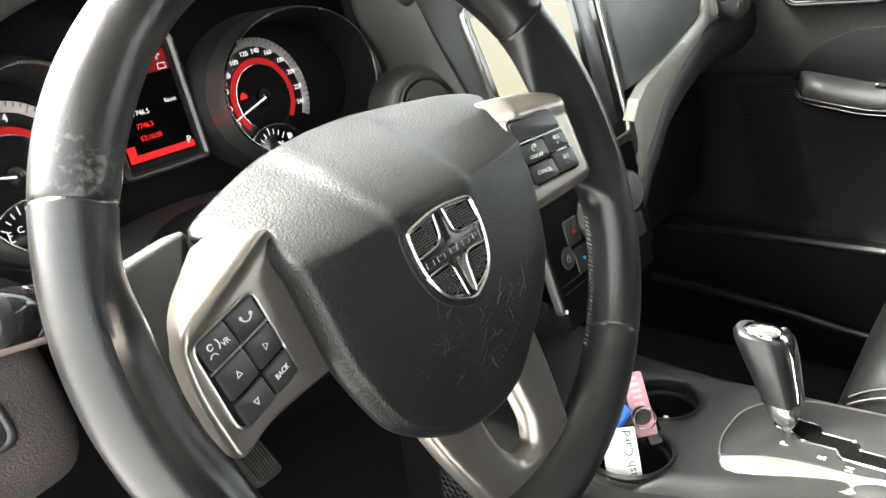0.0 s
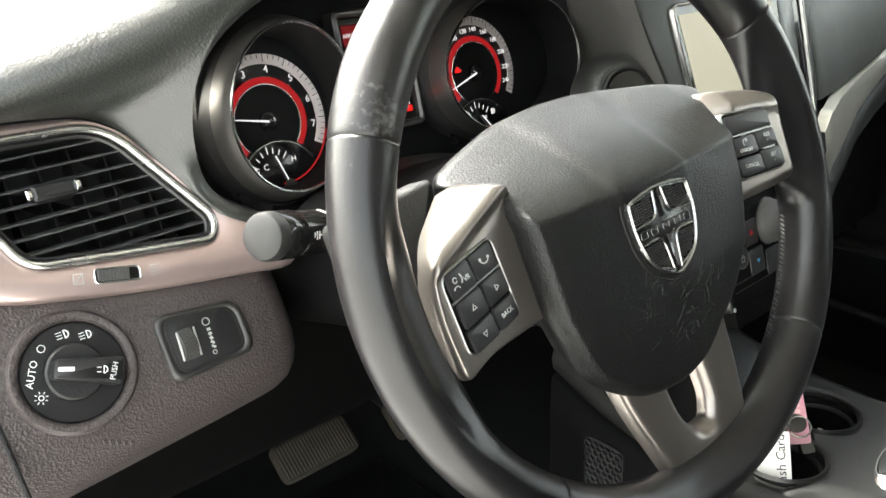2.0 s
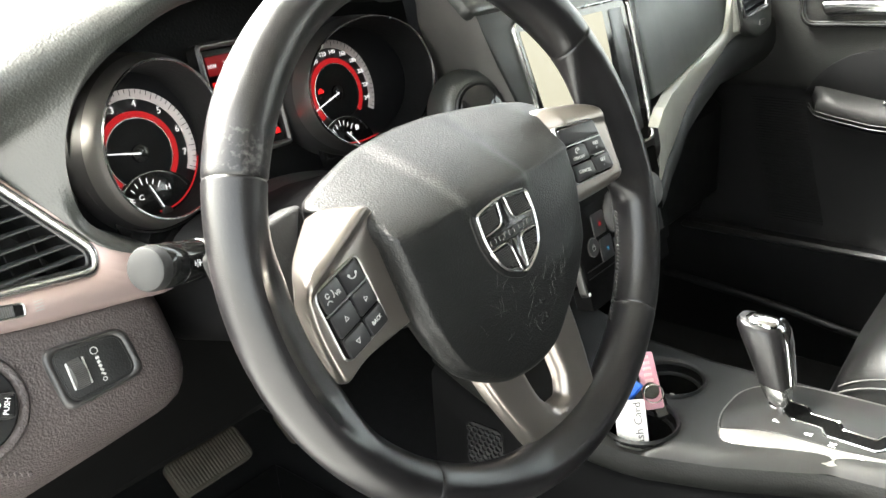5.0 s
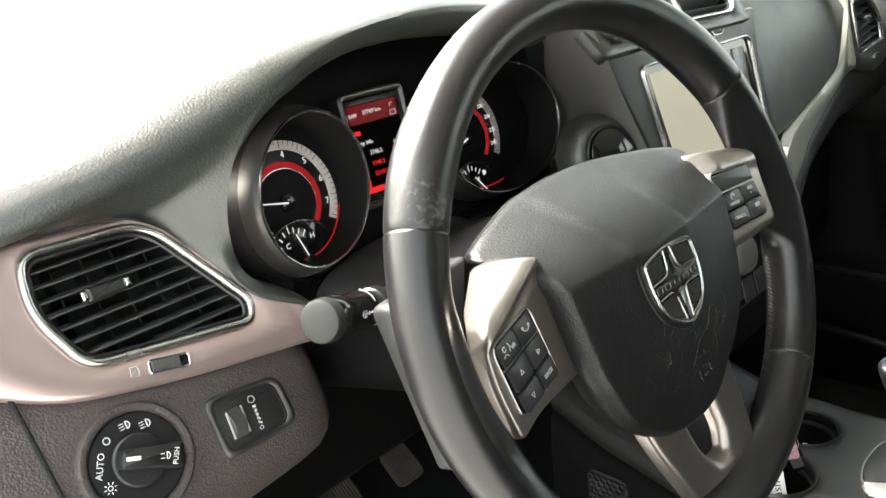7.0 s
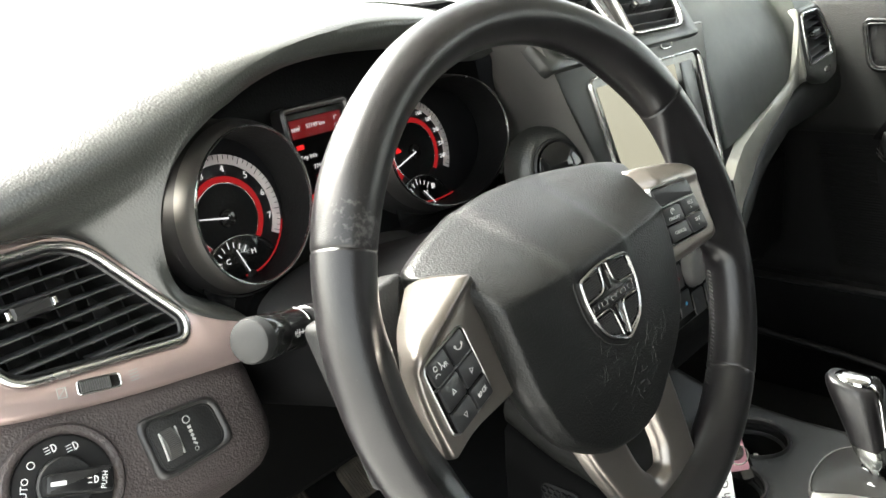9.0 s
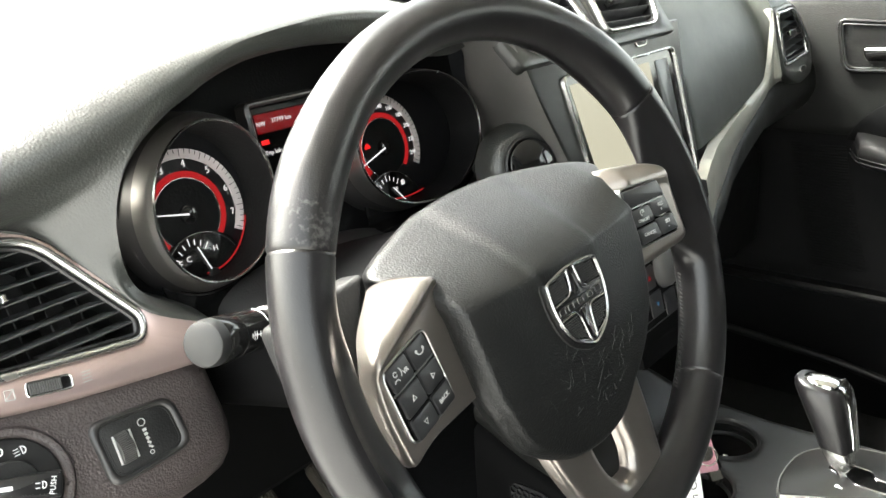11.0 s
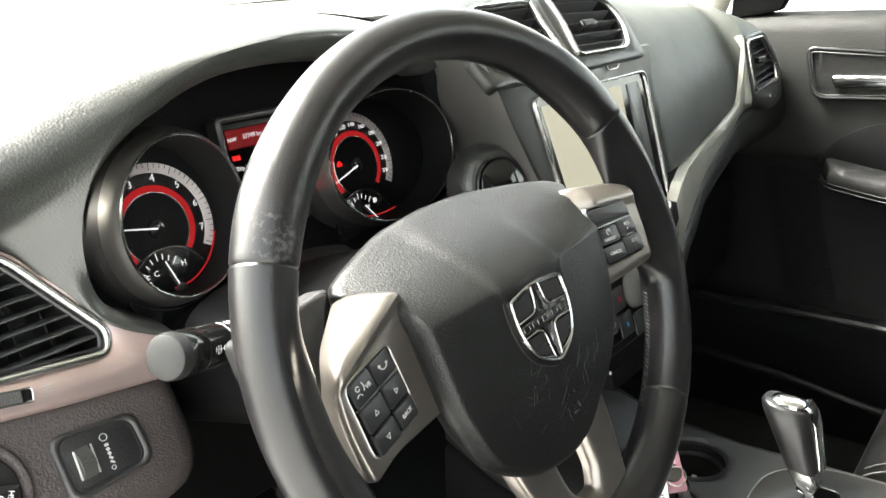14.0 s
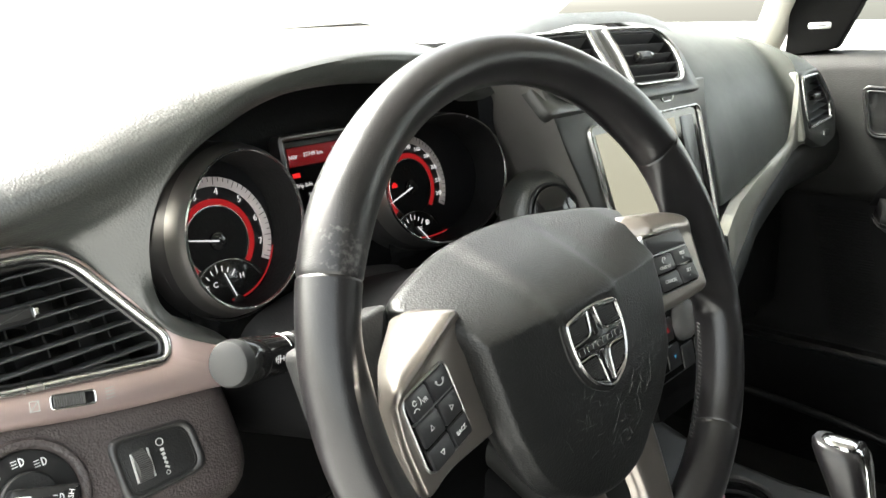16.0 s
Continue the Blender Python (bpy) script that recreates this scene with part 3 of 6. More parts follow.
for pts in ([(-0.0004, 0.0110), (0.0004, 0.0110), (0.0022, -0.0080), (-0.0022, -0.0080)], [(-0.0021, -0.0185), (0.0021, -0.0185), (0.0005, -0.0400), (-0.0005, -0.0400)]):
    part("cross_bar", prism(rounded(pts, 0.0004), BZ - 0.0005, BZ + 0.0010, 0.0007), BADGEDARK, badge)
part("badge_band", prism(rect(-0.022, 0.022, -0.0168, -0.0110, 0.001), BZ - 0.0008, BZ + 0.0008, 0.0003), SMOOTHDARK, badge, "dark centre band")
bars = [rim_frame(rect(x - 0.0030, x + 0.0030, -0.0158, -0.0112, 0.0014), 0.0007, BZ + 0.0004, BZ + 0.0014, 0.0003) for x in (-0.0190, -0.0102, 0.0, 0.0102, 0.0190)]
for piece in bars:
    part("badge_mark", piece, BADGEDARK, badge)

# side spokes with switch packs
def tilted(bm, side):
    """Turns a switch pack's piece to face the driver; the right pack stands a little prouder."""
    for v in bm.verts:
        v.co.z += 0.165 * (abs(v.co.x) - 0.118) if side < 0 else 0.0090 + 0.05 * (abs(v.co.x) - 0.120)
    return bm


def spoke(side):
    o = [(-0.0985, 0.0500), (-0.0740, 0.0380), (-0.066, 0.000), (-0.0680, -0.030), (-0.0760, -0.0385), (-0.127, -0.0400), (-0.1480, -0.0470), (-0.1520, -0.010), (-0.1475, 0.0180), (-0.1340, 0.0290)]
    radii = [0.008, 0.006, 0.02, 0.02, 0.008, 0.02, 0.006, 0.03, 0.012, 0.008]
    y0, k, lift, lean = 0.0350, 2.2, 0.0045, 0.405
    if side > 0:
        o = [(-0.0980, 0.0478), (-0.0890, 0.0420), (-0.0840, 0.026), (-0.0840, -0.005), (-0.0870, -0.0290), (-0.125, -0.0315), (-0.157, -0.0305), (-0.1665, -0.021), (-0.1640, 0.012), (-0.1555, 0.0305), (-0.1390, 0.0385), (-0.112, 0.0445)]
        radii = [0.002, 0.003, 0.02, 0.02, 0.003, 0.02, 0.012, 0.012, 0.014, 0.012, 0.02, 0.03]
        y0, k, lift, lean = 0.0340, 0.75, 0.0012, 0.16
    c = V(-0.113, 0.0)
    pts = resample(rounded(o, radii), c, 144)

    def ring(s, dz):
        out = []
        for p in pts:
            q = c + (p - c) * s
            d = (q.y - y0 - (q.x + 0.103) * lean) * 0.925
            e = max(0.0, min(1.0, (d + 0.0095) / 0.0075))
            d = 0.0012 * math.log(1 + math.exp(max(-30.0, min(30.0, d / 0.0012))))
            z = 0.0015 - k * d + lift * e * e * (3 - 2 * e) + dz
            if side > 0:
                z -= 1.0 * max(0.0, 0.107 + q.x) * max(0.0, min(1.0, (q.y - 0.022) / 0.010))
                # rounded shoulders at the outer end and the lower edge
                z -= 90.0 * max(0.0, -0.149 - q.x) ** 2 + 110.0 * max(0.0, -0.0225 - q.y) ** 2
            out.append(V(q.x if side < 0 else -q.x, q.y, z))
        return out
    rings = [ring(0.97, -0.018 if side < 0 else -0.011), ring(1.0, -0.0065), ring(0.990, -0.0030), ring(0.972, -0.0010), ring(0.945, 0.0)] + [ring(s_, 0.0) for s_ in np.linspace(0.92, 0.06, 26)]
    return tilted(loft(rings, cap0=True, cap1=True), side)


PACK = {-1: [(-0.1450, 0.0105), (-0.1030, 0.0185), (-0.0995, -0.027), (-0.1420, -0.0345)], 1: [(0.1360, 0.0255), (0.0922, 0.0305), (0.0950, -0.0150), (0.1432, -0.0182)]}


def pack_outline(side):
    return rounded(PACK[side], [0.007, 0.005, 0.006, 0.007])


def in_pack(u_, v_):
    """A place on the right pack: u from the hub outwards, v from its lower edge up."""
    tr, tl, bl, br = (V(*p) for p in PACK[1])
    lo, hi = bl.lerp(br, u_), tl.lerp(tr, u_)
    return lo.lerp(hi, v_)


def wide(x):
    return -0.1020 - (-0.0975 - x) * 1.04


def wedge(pts, side, z0, z1, bev=0.001):
    return tilted(prism(rounded([((wide(x) if side < 0 else x), y) for x, y in pts], 0.0022, 4), z0, z1, bev), side)


for side in (-1, 1):
    sp = part("spoke_trim", spoke(side), SILVER, wheel, "brushed silver spoke trim", angle=50)
    web = [(-0.166, 0.050), (-0.098, 0.056), (-0.120, -0.046), (-0.166, -0.060)]
    part("spoke_back", prism(rounded([(x if side < 0 else -x * 0.94, y * (1 if side < 0 else 0.7)) for x, y in web], 0.006), -0.060, -0.040, 0.004), DARK, wheel, "dark plastic spoke back", angle=50)
    po = pack_outline(side)
    part("pack_frame", tilted(rim_frame(inset(po, -0.0008), 0.0014, -0.004, 0.0032, 0.0006), side), DIMCHROME, sp, "thin bright frame")
    part("switch_pack", tilted(prism(po, -0.004, 0.0022, 0.0006), side), GLOSS, sp, "black switch pack")
    if side < 0:
        cells = {"voice": [(-0.1372, 0.0105), (-0.1195, 0.0140), (-0.1170, -0.0005), (-0.1350, -0.0040)],
                 "call": [(-0.1183, 0.0142), (-0.1012, 0.0175), (-0.0992, 0.0030), (-0.1158, -0.0002)],
                 "up": [(-0.1348, -0.0052), (-0.1168, -0.0018), (-0.1150, -0.0165), (-0.1335, -0.0200)],
                 "right": [(-0.1156, -0.0015), (-0.0990, 0.0018), (-0.0972, -0.0125), (-0.1138, -0.0160)],
                 "down": [(-0.1333, -0.0212), (-0.1148, -0.0176), (-0.1130, -0.0305), (-0.1322, -0.0340)],
                 "back": [(-0.1136, -0.0172), (-0.0970, -0.0138), (-0.0958, -0.0270), (-0.1118, -0.0300)]}
        part("divider", tilted(strip((wide(-0.1365), -0.0046), (wide(-0.0985), 0.0026), 0.0009, 0.0020, 0.0016), side), DIMCHROME, sp, "thin bright divider")
    else:
        spans = {"blank": (0.03, 0.97, 0.68, 0.96), "cruise": (0.03, 0.53, 0.34, 0.62), "resume": (0.56, 0.97, 0.37, 0.65), "cancel": (0.03, 0.53, 0.04, 0.31), "set": (0.56, 0.97, 0.04, 0.34)}
        cells = {k_: [tuple(in_pack(*uv)) for uv in ((u1, v1), (u0, v1), (u0, v0), (u1, v0))] for k_, (u0, u1, v0, v1) in spans.items()}
        part("divider", tilted(strip(in_pack(0.01, 0.655), in_pack(0.99, 0.655), 0.0009, 0.0020, 0.0016), side), DIMCHROME, sp, "thin bright divider")
    for key, pts in cells.items():
        part("button", wedge(pts, side, 0.001, 0.0045, 0.0012), BUTTON, sp)
        cx = wide(sum(p[0] for p in pts) / 4) if side < 0 else sum(p[0] for p in pts) / 4
        cy = sum(p[1] for p in pts) / 4
        tl = 11 if side < 0 else -8
        zt_ = 0.0047 + (0.165 * (abs(cx) - 0.118) if side < 0 else 0.0090 + 0.05 * (abs(cx) - 0.120))
        z0 = 0.0047
        yy = cy
        face_m = pose(cx, cy, zt_, 0, 9.4 if side < 0 else -2.9, tl)

        def icon(*bms):
            part("icon", tilted(join(*bms), side), GREYPRINT, sp)

        def word(txt, size, dx=0.0, dy=0.0):
            writing("lettering", txt, size, GREYPRINT, sp, dx, dy, 0.0, m=face_m)
        if key == "voice":
            word("VR", 0.0040, 0.0040, -0.0008)
            icon(arc_band(cx - 0.0045, yy + 0.0015, 0.0011, 0.0017, 20, 340, z0, 14, 0.0003), arc_band(cx - 0.0045, yy - 0.0040, 0.0020, 0.0026, 20, 160, z0, 8, 0.0003), arc_band(cx - 0.0030, yy + 0.0010, 0.0032, 0.0038, -40, 50, z0, 8, 0.0003))
        elif key == "call":
            icon(arc_band(cx, yy + 0.002, 0.0030, 0.0037, 200, 340, z0, 14, 0.0003), prism(circle(0.0010, 8, cx - 0.0031, yy + 0.0012), z0, z0 + 0.0003, 0), prism(circle(0.0010, 8, cx + 0.0031, yy + 0.0012), z0, z0 + 0.0003, 0))
        elif key in ("up", "down", "right"):
            a = {"up": 90, "down": 270, "right": 0}[key] + tl
            icon(rim_frame(circle(0.0022, 3, cx, yy, a0=radians(a)), 0.0004, z0, z0 + 0.0003, 0.0001))
        elif key == "back":
            word("BACK", 0.0037)
        elif key == "cruise":
            word("ON/OFF", 0.0036, 0.0, -0.0028)
            icon(arc_band(cx, yy + 0.0025, 0.0018, 0.0024, 0, 240, z0, 14, 0.0003), strip((cx, yy + 0.0025), (cx + 0.002, yy + 0.0045), 0.0006, z0, 0.0003))
        elif key == "resume":
            word("RES\n+", 0.0038)
        elif key == "set":
            word("SET\n-", 0.0038)
        elif key == "cancel":
            word("CANCEL", 0.0036)

# lower spoke, a forked silver piece with a slot
low_o = rounded([(-0.050, -0.080), (0.060, -0.080), (0.058, -0.120), (0.049, -0.1690), (-0.026, -0.1690), (-0.044, -0.115)], [0.004, 0.004, 0.02, 0.008, 0.008, 0.02], 5)
slot = rounded([(-0.010, -0.095), (0.024, -0.095), (0.024, -0.135), (0.018, -0.148), (0.004, -0.148), (-0.004, -0.135)], [0.003, 0.003, 0.005, 0.004, 0.004, 0.005], 5)


def forked(z0, z1, bev):
    """Outer outline and slot joined by rays from the slot's middle."""
    c = V(0.008, -0.122)
    def hit(outline, a):
        d = V(math.cos(a), math.sin(a))
        best = None
        for i in range(len(outline)):
            p, q = outline[i - 1], outline[i]
            e = q - p
            den = d.x * e.y - d.y * e.x
            if abs(den) < 1e-12:
                continue
            w = p - c
            t = (w.x * e.y - w.y * e.x) / den
            s = (w.x * d.y - w.y * d.x) / den
            if t > 0 and -1e-6 <= s <= 1 + 1e-6:
                best = t if best is None else max(best, t)
        return c + d * best
    angs = [2 * math.pi * i / 96 for i in range(96)]
    o, i_ = [hit(low_o, a) for a in angs], [hit(slot, a) for a in angs]
    rings = [at_z(o, z0), at_z(o, z1 - bev), at_z([p + (c - p).normalized() * bev * 0.3 for p in o], z1 - bev * 0.3), at_z([p + (c - p).normalized() * bev for p in o], z1),
             at_z([p - (c - p).normalized() * bev * 1.6 for p in i_], z1), at_z([p - (c - p).normalized() * bev * 0.6 for p in i_], z1 - bev * 0.5), at_z(i_, z1 - bev * 1.6), at_z(i_, z0)]
    bm = loft(rings, around=True)
    for v in bm.verts:
        v.co.z += -0.06 * (v.co.y + 0.13)
    return bm


part("lower_spoke", forked(-0.013, 0.0005, 0.005), SILVER, wheel, "forked brushed silver lower spoke", angle=50)
part("hub_back", lathe([(0.055, -0.10), (0.060, -0.075), (0.068, -0.055), (0.066, -0.045)], 40, 0, -0.01), DARK, wheel, "dark plastic hub back")
# fine scratches on the lower cover
scr = []
rs = random.Random(5)
for i in range(75):
    x, y = rs.uniform(-0.055, 0.060), rs.uniform(-0.10, -0.040)
    a, l = rs.uniform(-1.6, 1.6), rs.uniform(0.003, 0.016)
    pts = []
    for k in range(4):
        px, py = x + math.cos(a) * l * k / 3 + rs.uniform(-0.0006, 0.0006), y + math.sin(a) * l * k / 3
        z = skin_height(px, py, 0.05) + 0.0001
        pts.append(V(px, py, z))
    if max(math.hypot(p.x / 0.088, (p.y + 0.012) / 0.104) for p in pts) < 0.76:
        scr.append(tube(pts, rs.uniform(0.00005, 0.00012), 4))
part("scratch", widen(join(*scr)), mat("scratch_grey", (0.075, 0.075, 0.073), 0.6), cover, "fine pale scratches", "stuff")

# ---- steering column and stalk ----
def ell(c, rx, rz, tilt, n=32):
    return [Vector(c) + V(rx * math.cos(2 * math.pi * i / n), rz * math.sin(2 * math.pi * i / n) * math.sin(tilt), rz * math.sin(2 * math.pi * i / n) * math.cos(tilt)) for i in range(n)]


column = thing("steering_column", pose(0.0, 0.15, 0.58), "dark grey plastic steering column shroud below the instruments", "steering column")
CM = column.matrix_basis.inverted()
rings = [ell((0.005, 0.055, 0.620), 0.070, 0.055, 0.3), ell((0.005, 0.062, 0.620), 0.082, 0.062, 0.3), ell((0.005, 0.12, 0.598), 0.086, 0.066, 0.25), ell((0.005, 0.20, 0.572), 0.095, 0.066, 0.2), ell((0.005, 0.28, 0.55), 0.11, 0.06, 0.1)]
part("shroud", moved(loft(rings, cap0=True, cap1=True), CM), SHROUD, column, "satin dark grey shroud", angle=50)
part("gaiter", moved(loft([ell((0.005, 0.17, 0.598), 0.085, 0.045, 0.1), ell((0.01, 0.24, 0.605), 0.10, 0.03, 0.1)], cap0=True, cap1=True), CM), DARK, column, "black gaiter under the instruments")

sa, sb = V(-0.1906, 0.0987, 0.6610), V(-0.0586, 0.1557, 0.6183)
# local z of the stalk runs from its cap inwards
sd = (sb - sa).normalized()
SM = axes(sa, V(0, 0, 1).cross(sd), sd.cross(V(0, 0, 1).cross(sd)))
stalk = thing("control_stalk", SM, "black multifunction control stalk with white symbols", "control stalk")
part("end_cap", lathe([(0.0040, 0.0), (0.0108, 0.0002), (0.0126, 0.0010), (0.0136, 0.0030), (0.0139, 0.0070), (0.0139, 0.0085)], 48), CAPGREY, stalk, "matt grey end cap")
part("barrel", lathe([(0.0134, 0.0086), (0.0138, 0.0092), (0.0139, 0.0262), (0.0135, 0.0270)], 48), GLOSS, stalk, "glossy black barrel")
part("twist_sleeve", lathe([(0.0126, 0.0272), (0.0134, 0.0280), (0.0134, 0.056), (0.0130, 0.0580)], 48), GLOSS, stalk, "glossy black twist sleeve")
part("arm", lathe([(0.0118, 0.0580), (0.0115, 0.068), (0.0128, 0.069), (0.0130, 0.080), (0.0105, 0.084), (0.0110, 0.140)], 32), SMOOTHDARK, stalk)
SL = SM.inverted().to_3x3()
up_local = (SL @ V(-0.35, -0.75, 0.55)).normalized()
ang0 = math.atan2(up_local.y, up_local.x)


def on_sleeve(a, z, rr=0.01345):
    return V(rr * math.cos(ang0 + a), rr * math.sin(ang0 + a), z)


marks = [tube([on_sleeve(a, 0.053) for a in np.linspace(-1.0, 0.05, 9)], 0.00028, 5)]
for z0, a0, a1 in ((0.032, 0.40, 0.62), (0.0345, 0.35, 0.48), (0.0345, 0.58, 0.72), (0.037, 0.35, 0.7), (0.041, 0.40, 0.62), (0.045, 0.45, 0.55), (0.049, 0.40, 0.65)):
    marks.append(tube([on_sleeve(a, z0) for a in np.linspace(a0, a1, 4)], 0.00022, 5))
marks.append(tube([on_sleeve(0.52, z) for z in np.linspace(0.032, 0.046, 5)], 0.00022, 5))
part("symbol", join(*marks), PRINT, stalk, "white wiper symbols")

# ---- instrument cluster ----
CZ = 0.68
IM = leaning((0.0, 0.2754, CZ), 11.3)
cluster = thing("instrument_cluster", IM, "lit instrument cluster with two red-ringed dials and red display", "instrument cluster")
IC = math.cos(radians(11.3))


def cy(z):
    return (z - CZ) / IC


part("back_plate", prism(rect(-0.150, 0.275, cy(0.600), cy(0.800), 0.03), -0.030, -0.008, 0.002), LINER, cluster, "black instrument back plate")
part("lower_sill", box(-0.060, 0.29, -0.085, -0.062, -0.01, 0.05, 0.006), SHROUD, cluster, "dark lower sill")


def dial(cx, z, bx, brx, bry, numerals, needle, sub, subneedle, lamp, flare, tip):
    y0 = cy(z)
    by = cy(0.687 if lamp else 0.6853)
    n = 72
    def ring(k, z):
        return [V(p.x, p.y, z + (tip * (p.y - by) if z > 0.01 else 0.0)) for p in circle(brx + k, n, bx, by, bry + k)]
    body = part("dial", loft([ring(0.0010, 0.0395)] + [ring(0.0014 + flare * (1 - t_) ** 0.55 + 0.004 * (1 - t_), -0.008 + 0.046 * t_) for t_ in np.linspace(1, 0.60, 8)]), SILVERBEZ, cluster, "round dial in a deep satin metal bezel", angle=50)
    part("outer_collar", loft([ring(0.0014 + flare * (1 - t_) ** 0.55 + 0.004 * (1 - t_), -0.008 + 0.046 * t_) for t_ in np.linspace(0.60, 0, 8)]), COLLAR, body, "black outer collar", angle=50)
    part("bezel_edge", loft([ring(-0.0006, 0.0385), ring(0.0, 0.0405), ring(0.0009, 0.0408), ring(0.0014, 0.0385)], around=True), SATCHROME, body, "bright bezel edge")
    part("inner_wall", loft([ring(-0.0005, 0.0390), ring(-0.0020, 0.0200), ring(-0.0030, 0.0)]), LINER, body, "dark inner wall")
    part("face", prism(circle(brx - 0.002, n, bx, by, bry - 0.002), -0.0075, -0.0015, 0.0), FACE, body, "black dial face")
    part("scale_ring", arc_band(cx, y0, 0.0435, 0.0510, -30, 215, -0.001, 72, 0.0012), DIALRING, body, "grey outer scale ring")
    part("red_ring", arc_band(cx, y0, 0.0288, 0.0337, -42, 222, 0.000, 72, 0.0010), REDGLOW, body, "glowing red ring")
    part("inner_ring", arc_band(cx, y0, 0.0278, 0.0287, -50, 230, 0.000, 72, 0.0012), SATCHROME, body, "thin bright inner ring")
    part("centre_disc", prism(circle(0.0278, 48, cx, y0), -0.001, 0.0005, 0.0004), LINER, body, "dark centre disc")
    ticks = []
    for i in range(45):
        a = radians(212 - 239 * i / 44)
        r0 = 0.0475 if i % 4 else 0.0450
        c, s = math.cos(a), math.sin(a)
        ticks.append(strip((cx + r0 * c, y0 + r0 * s), (cx + 0.0506 * c, y0 + 0.0506 * s), 0.0005, 0.0004, 0.0003))
    part("tick", join(*ticks), FACE, body, "fine dark tick marks", "stuff")
    for txt, a in numerals:
        a = radians(a)
        writing("numeral", txt, 0.0078 if len(txt) < 2 else 0.0060, WHITEGLOW, body, cx + 0.0392 * math.cos(a), y0 + 0.0392 * math.sin(a), 0.0022)
    a = radians(needle)
    c, s = math.cos(a), math.sin(a)
    nl = 0.042 if lamp else 0.0325
    part("needle", join(prism([V(cx + nl * c, y0 + nl * s) + V(-s, c) * 0.0004, V(cx + nl * c, y0 + nl * s) - V(-s, c) * 0.0004, V(cx + 0.001 * c, y0 + 0.001 * s) - V(-s, c) * 0.0008, V(cx + 0.001 * c, y0 + 0.001 * s) + V(-s, c) * 0.0008], 0.004, 0.0048, 0.0)), NEEDLE, body, "white needle")
    part("hub", lathe([(0.0075, 0.0005), (0.0072, 0.0030), (0.0050, 0.0038)], 28, cx, y0), GLOSS, body)
    # lower small gauge
    gy = y0 - (0.0445 if lamp else 0.0365)
    gx = cx + (-0.004 if lamp else 0.0005)
    tx, nx = (-0.002, 0.018) if lamp else (-0.006, 0.006)
    part("small_gauge", prism(circle(0.0385, 56, gx, gy - 0.012, 0.0335), 0.0006, 0.0022, 0.0004), GLOSS, body, "small black gauge")
    part("gauge_edge", arc_band(gx, gy - 0.0145, 0.0350, 0.0357, 28, 152, 0.0020, 40, 0.0006), SATCHROME, body, "thin bright gauge edge")
    part("gauge_red", loft([[V(bx + (brx - k_) * math.cos(a_), by + (bry - k_) * math.sin(a_), z_) for k_, z_ in ((0.0058, 0.0024), (0.0046, 0.0024), (0.0046, 0.0030), (0.0058, 0.0030))] for a_ in np.linspace(radians(-95 if not lamp else -125), radians(-22 if not lamp else -75), 30)], cap0=True, cap1=True), REDGLOW, body, "red arc")
    tk = []
    for i, aa in enumerate((150, 132, 115, 97, 80, 62, 45)):
        aa = radians(aa)
        tk.append(strip((gx + tx + 0.0150 * math.cos(aa), gy - 0.006 + 0.0150 * math.sin(aa) * 1.25), (gx + tx + (0.0185 if i % 3 else 0.020) * math.cos(aa), gy - 0.006 + (0.0185 if i % 3 else 0.020) * math.sin(aa) * 1.25), 0.0008, 0.0024, 0.0003))
    part("tick", join(*tk), WHITEGLOW, body, "white gauge ticks", "stuff")
    for txt, dx, dy in sub:
        writing("numeral", txt, 0.0065, WHITEGLOW, body, gx + dx, gy + dy, 0.0026)
    aa = radians(subneedle)
    part("needle", strip((gx + nx, gy - 0.014), (gx + nx + 0.024 * math.cos(aa), gy - 0.014 + 0.026 * math.sin(aa)), 0.0009, 0.0035, 0.0006), NEEDLE, body, "small white needle")
    part("hub", lathe([(0.0050, 0.002), (0.0048, 0.0045), (0.0035, 0.0052)], 24, gx + nx, gy - 0.014), SMOOTHDARK, body)
    if lamp:
        part("warning_lamp", join(prism(circle(0.0022, 12, cx - 0.021, y0 + 0.006), 0.001, 0.0016, 0), strip((cx - 0.0245, y0 + 0.0045), (cx - 0.0175, y0 + 0.0045), 0.0030, 0.001, 0.0006)), REDBRIGHT, body, "lit red warning lamp")
        part("icon", join(strip((gx + 0.0165, gy + 0.0045), (gx + 0.0165, gy + 0.0095), 0.0032, 0.0024, 0.0004), strip((gx + 0.0192, gy + 0.005), (gx + 0.0192, gy + 0.009), 0.0007, 0.0024, 0.0004)), WHITEGLOW, body)
    else:
        part("icon", join(strip((gx - 0.0200, gy - 0.0030), (gx - 0.0200, gy + 0.0045), 0.0008, 0.0024, 0.0004), strip((gx - 0.0225, gy - 0.0030), (gx - 0.0170, gy - 0.0030), 0.0008, 0.0024, 0.0004), strip((gx - 0.0200, gy + 0.0035), (gx - 0.0178, gy + 0.0035), 0.0007, 0.0024, 0.0004), strip((gx - 0.0200, gy + 0.0012), (gx - 0.0178, gy + 0.0012), 0.0007, 0.0024, 0.0004)), WHITEGLOW, body)
    return body


SILVERBEZ = mat("satin_bezel", (0.26, 0.245, 0.232), 0.34, metal=0.9, vary=0.03, blotch=14, rvary=0.004)
NEEDLE = glow("white_needle", (1.0, 1.0, 1.0), 0.07)
dial(-0.079, 0.679, -0.0740, 0.0520, 0.0602, [("1", 171), ("2", 140), ("3", 109), ("4", 80), ("5", 48), ("6", 17), ("7", -12)], 168, [("C", -0.0115, 0.0030), ("H", 0.0135, 0.0050)], 110, False, 0.008, 0.17)
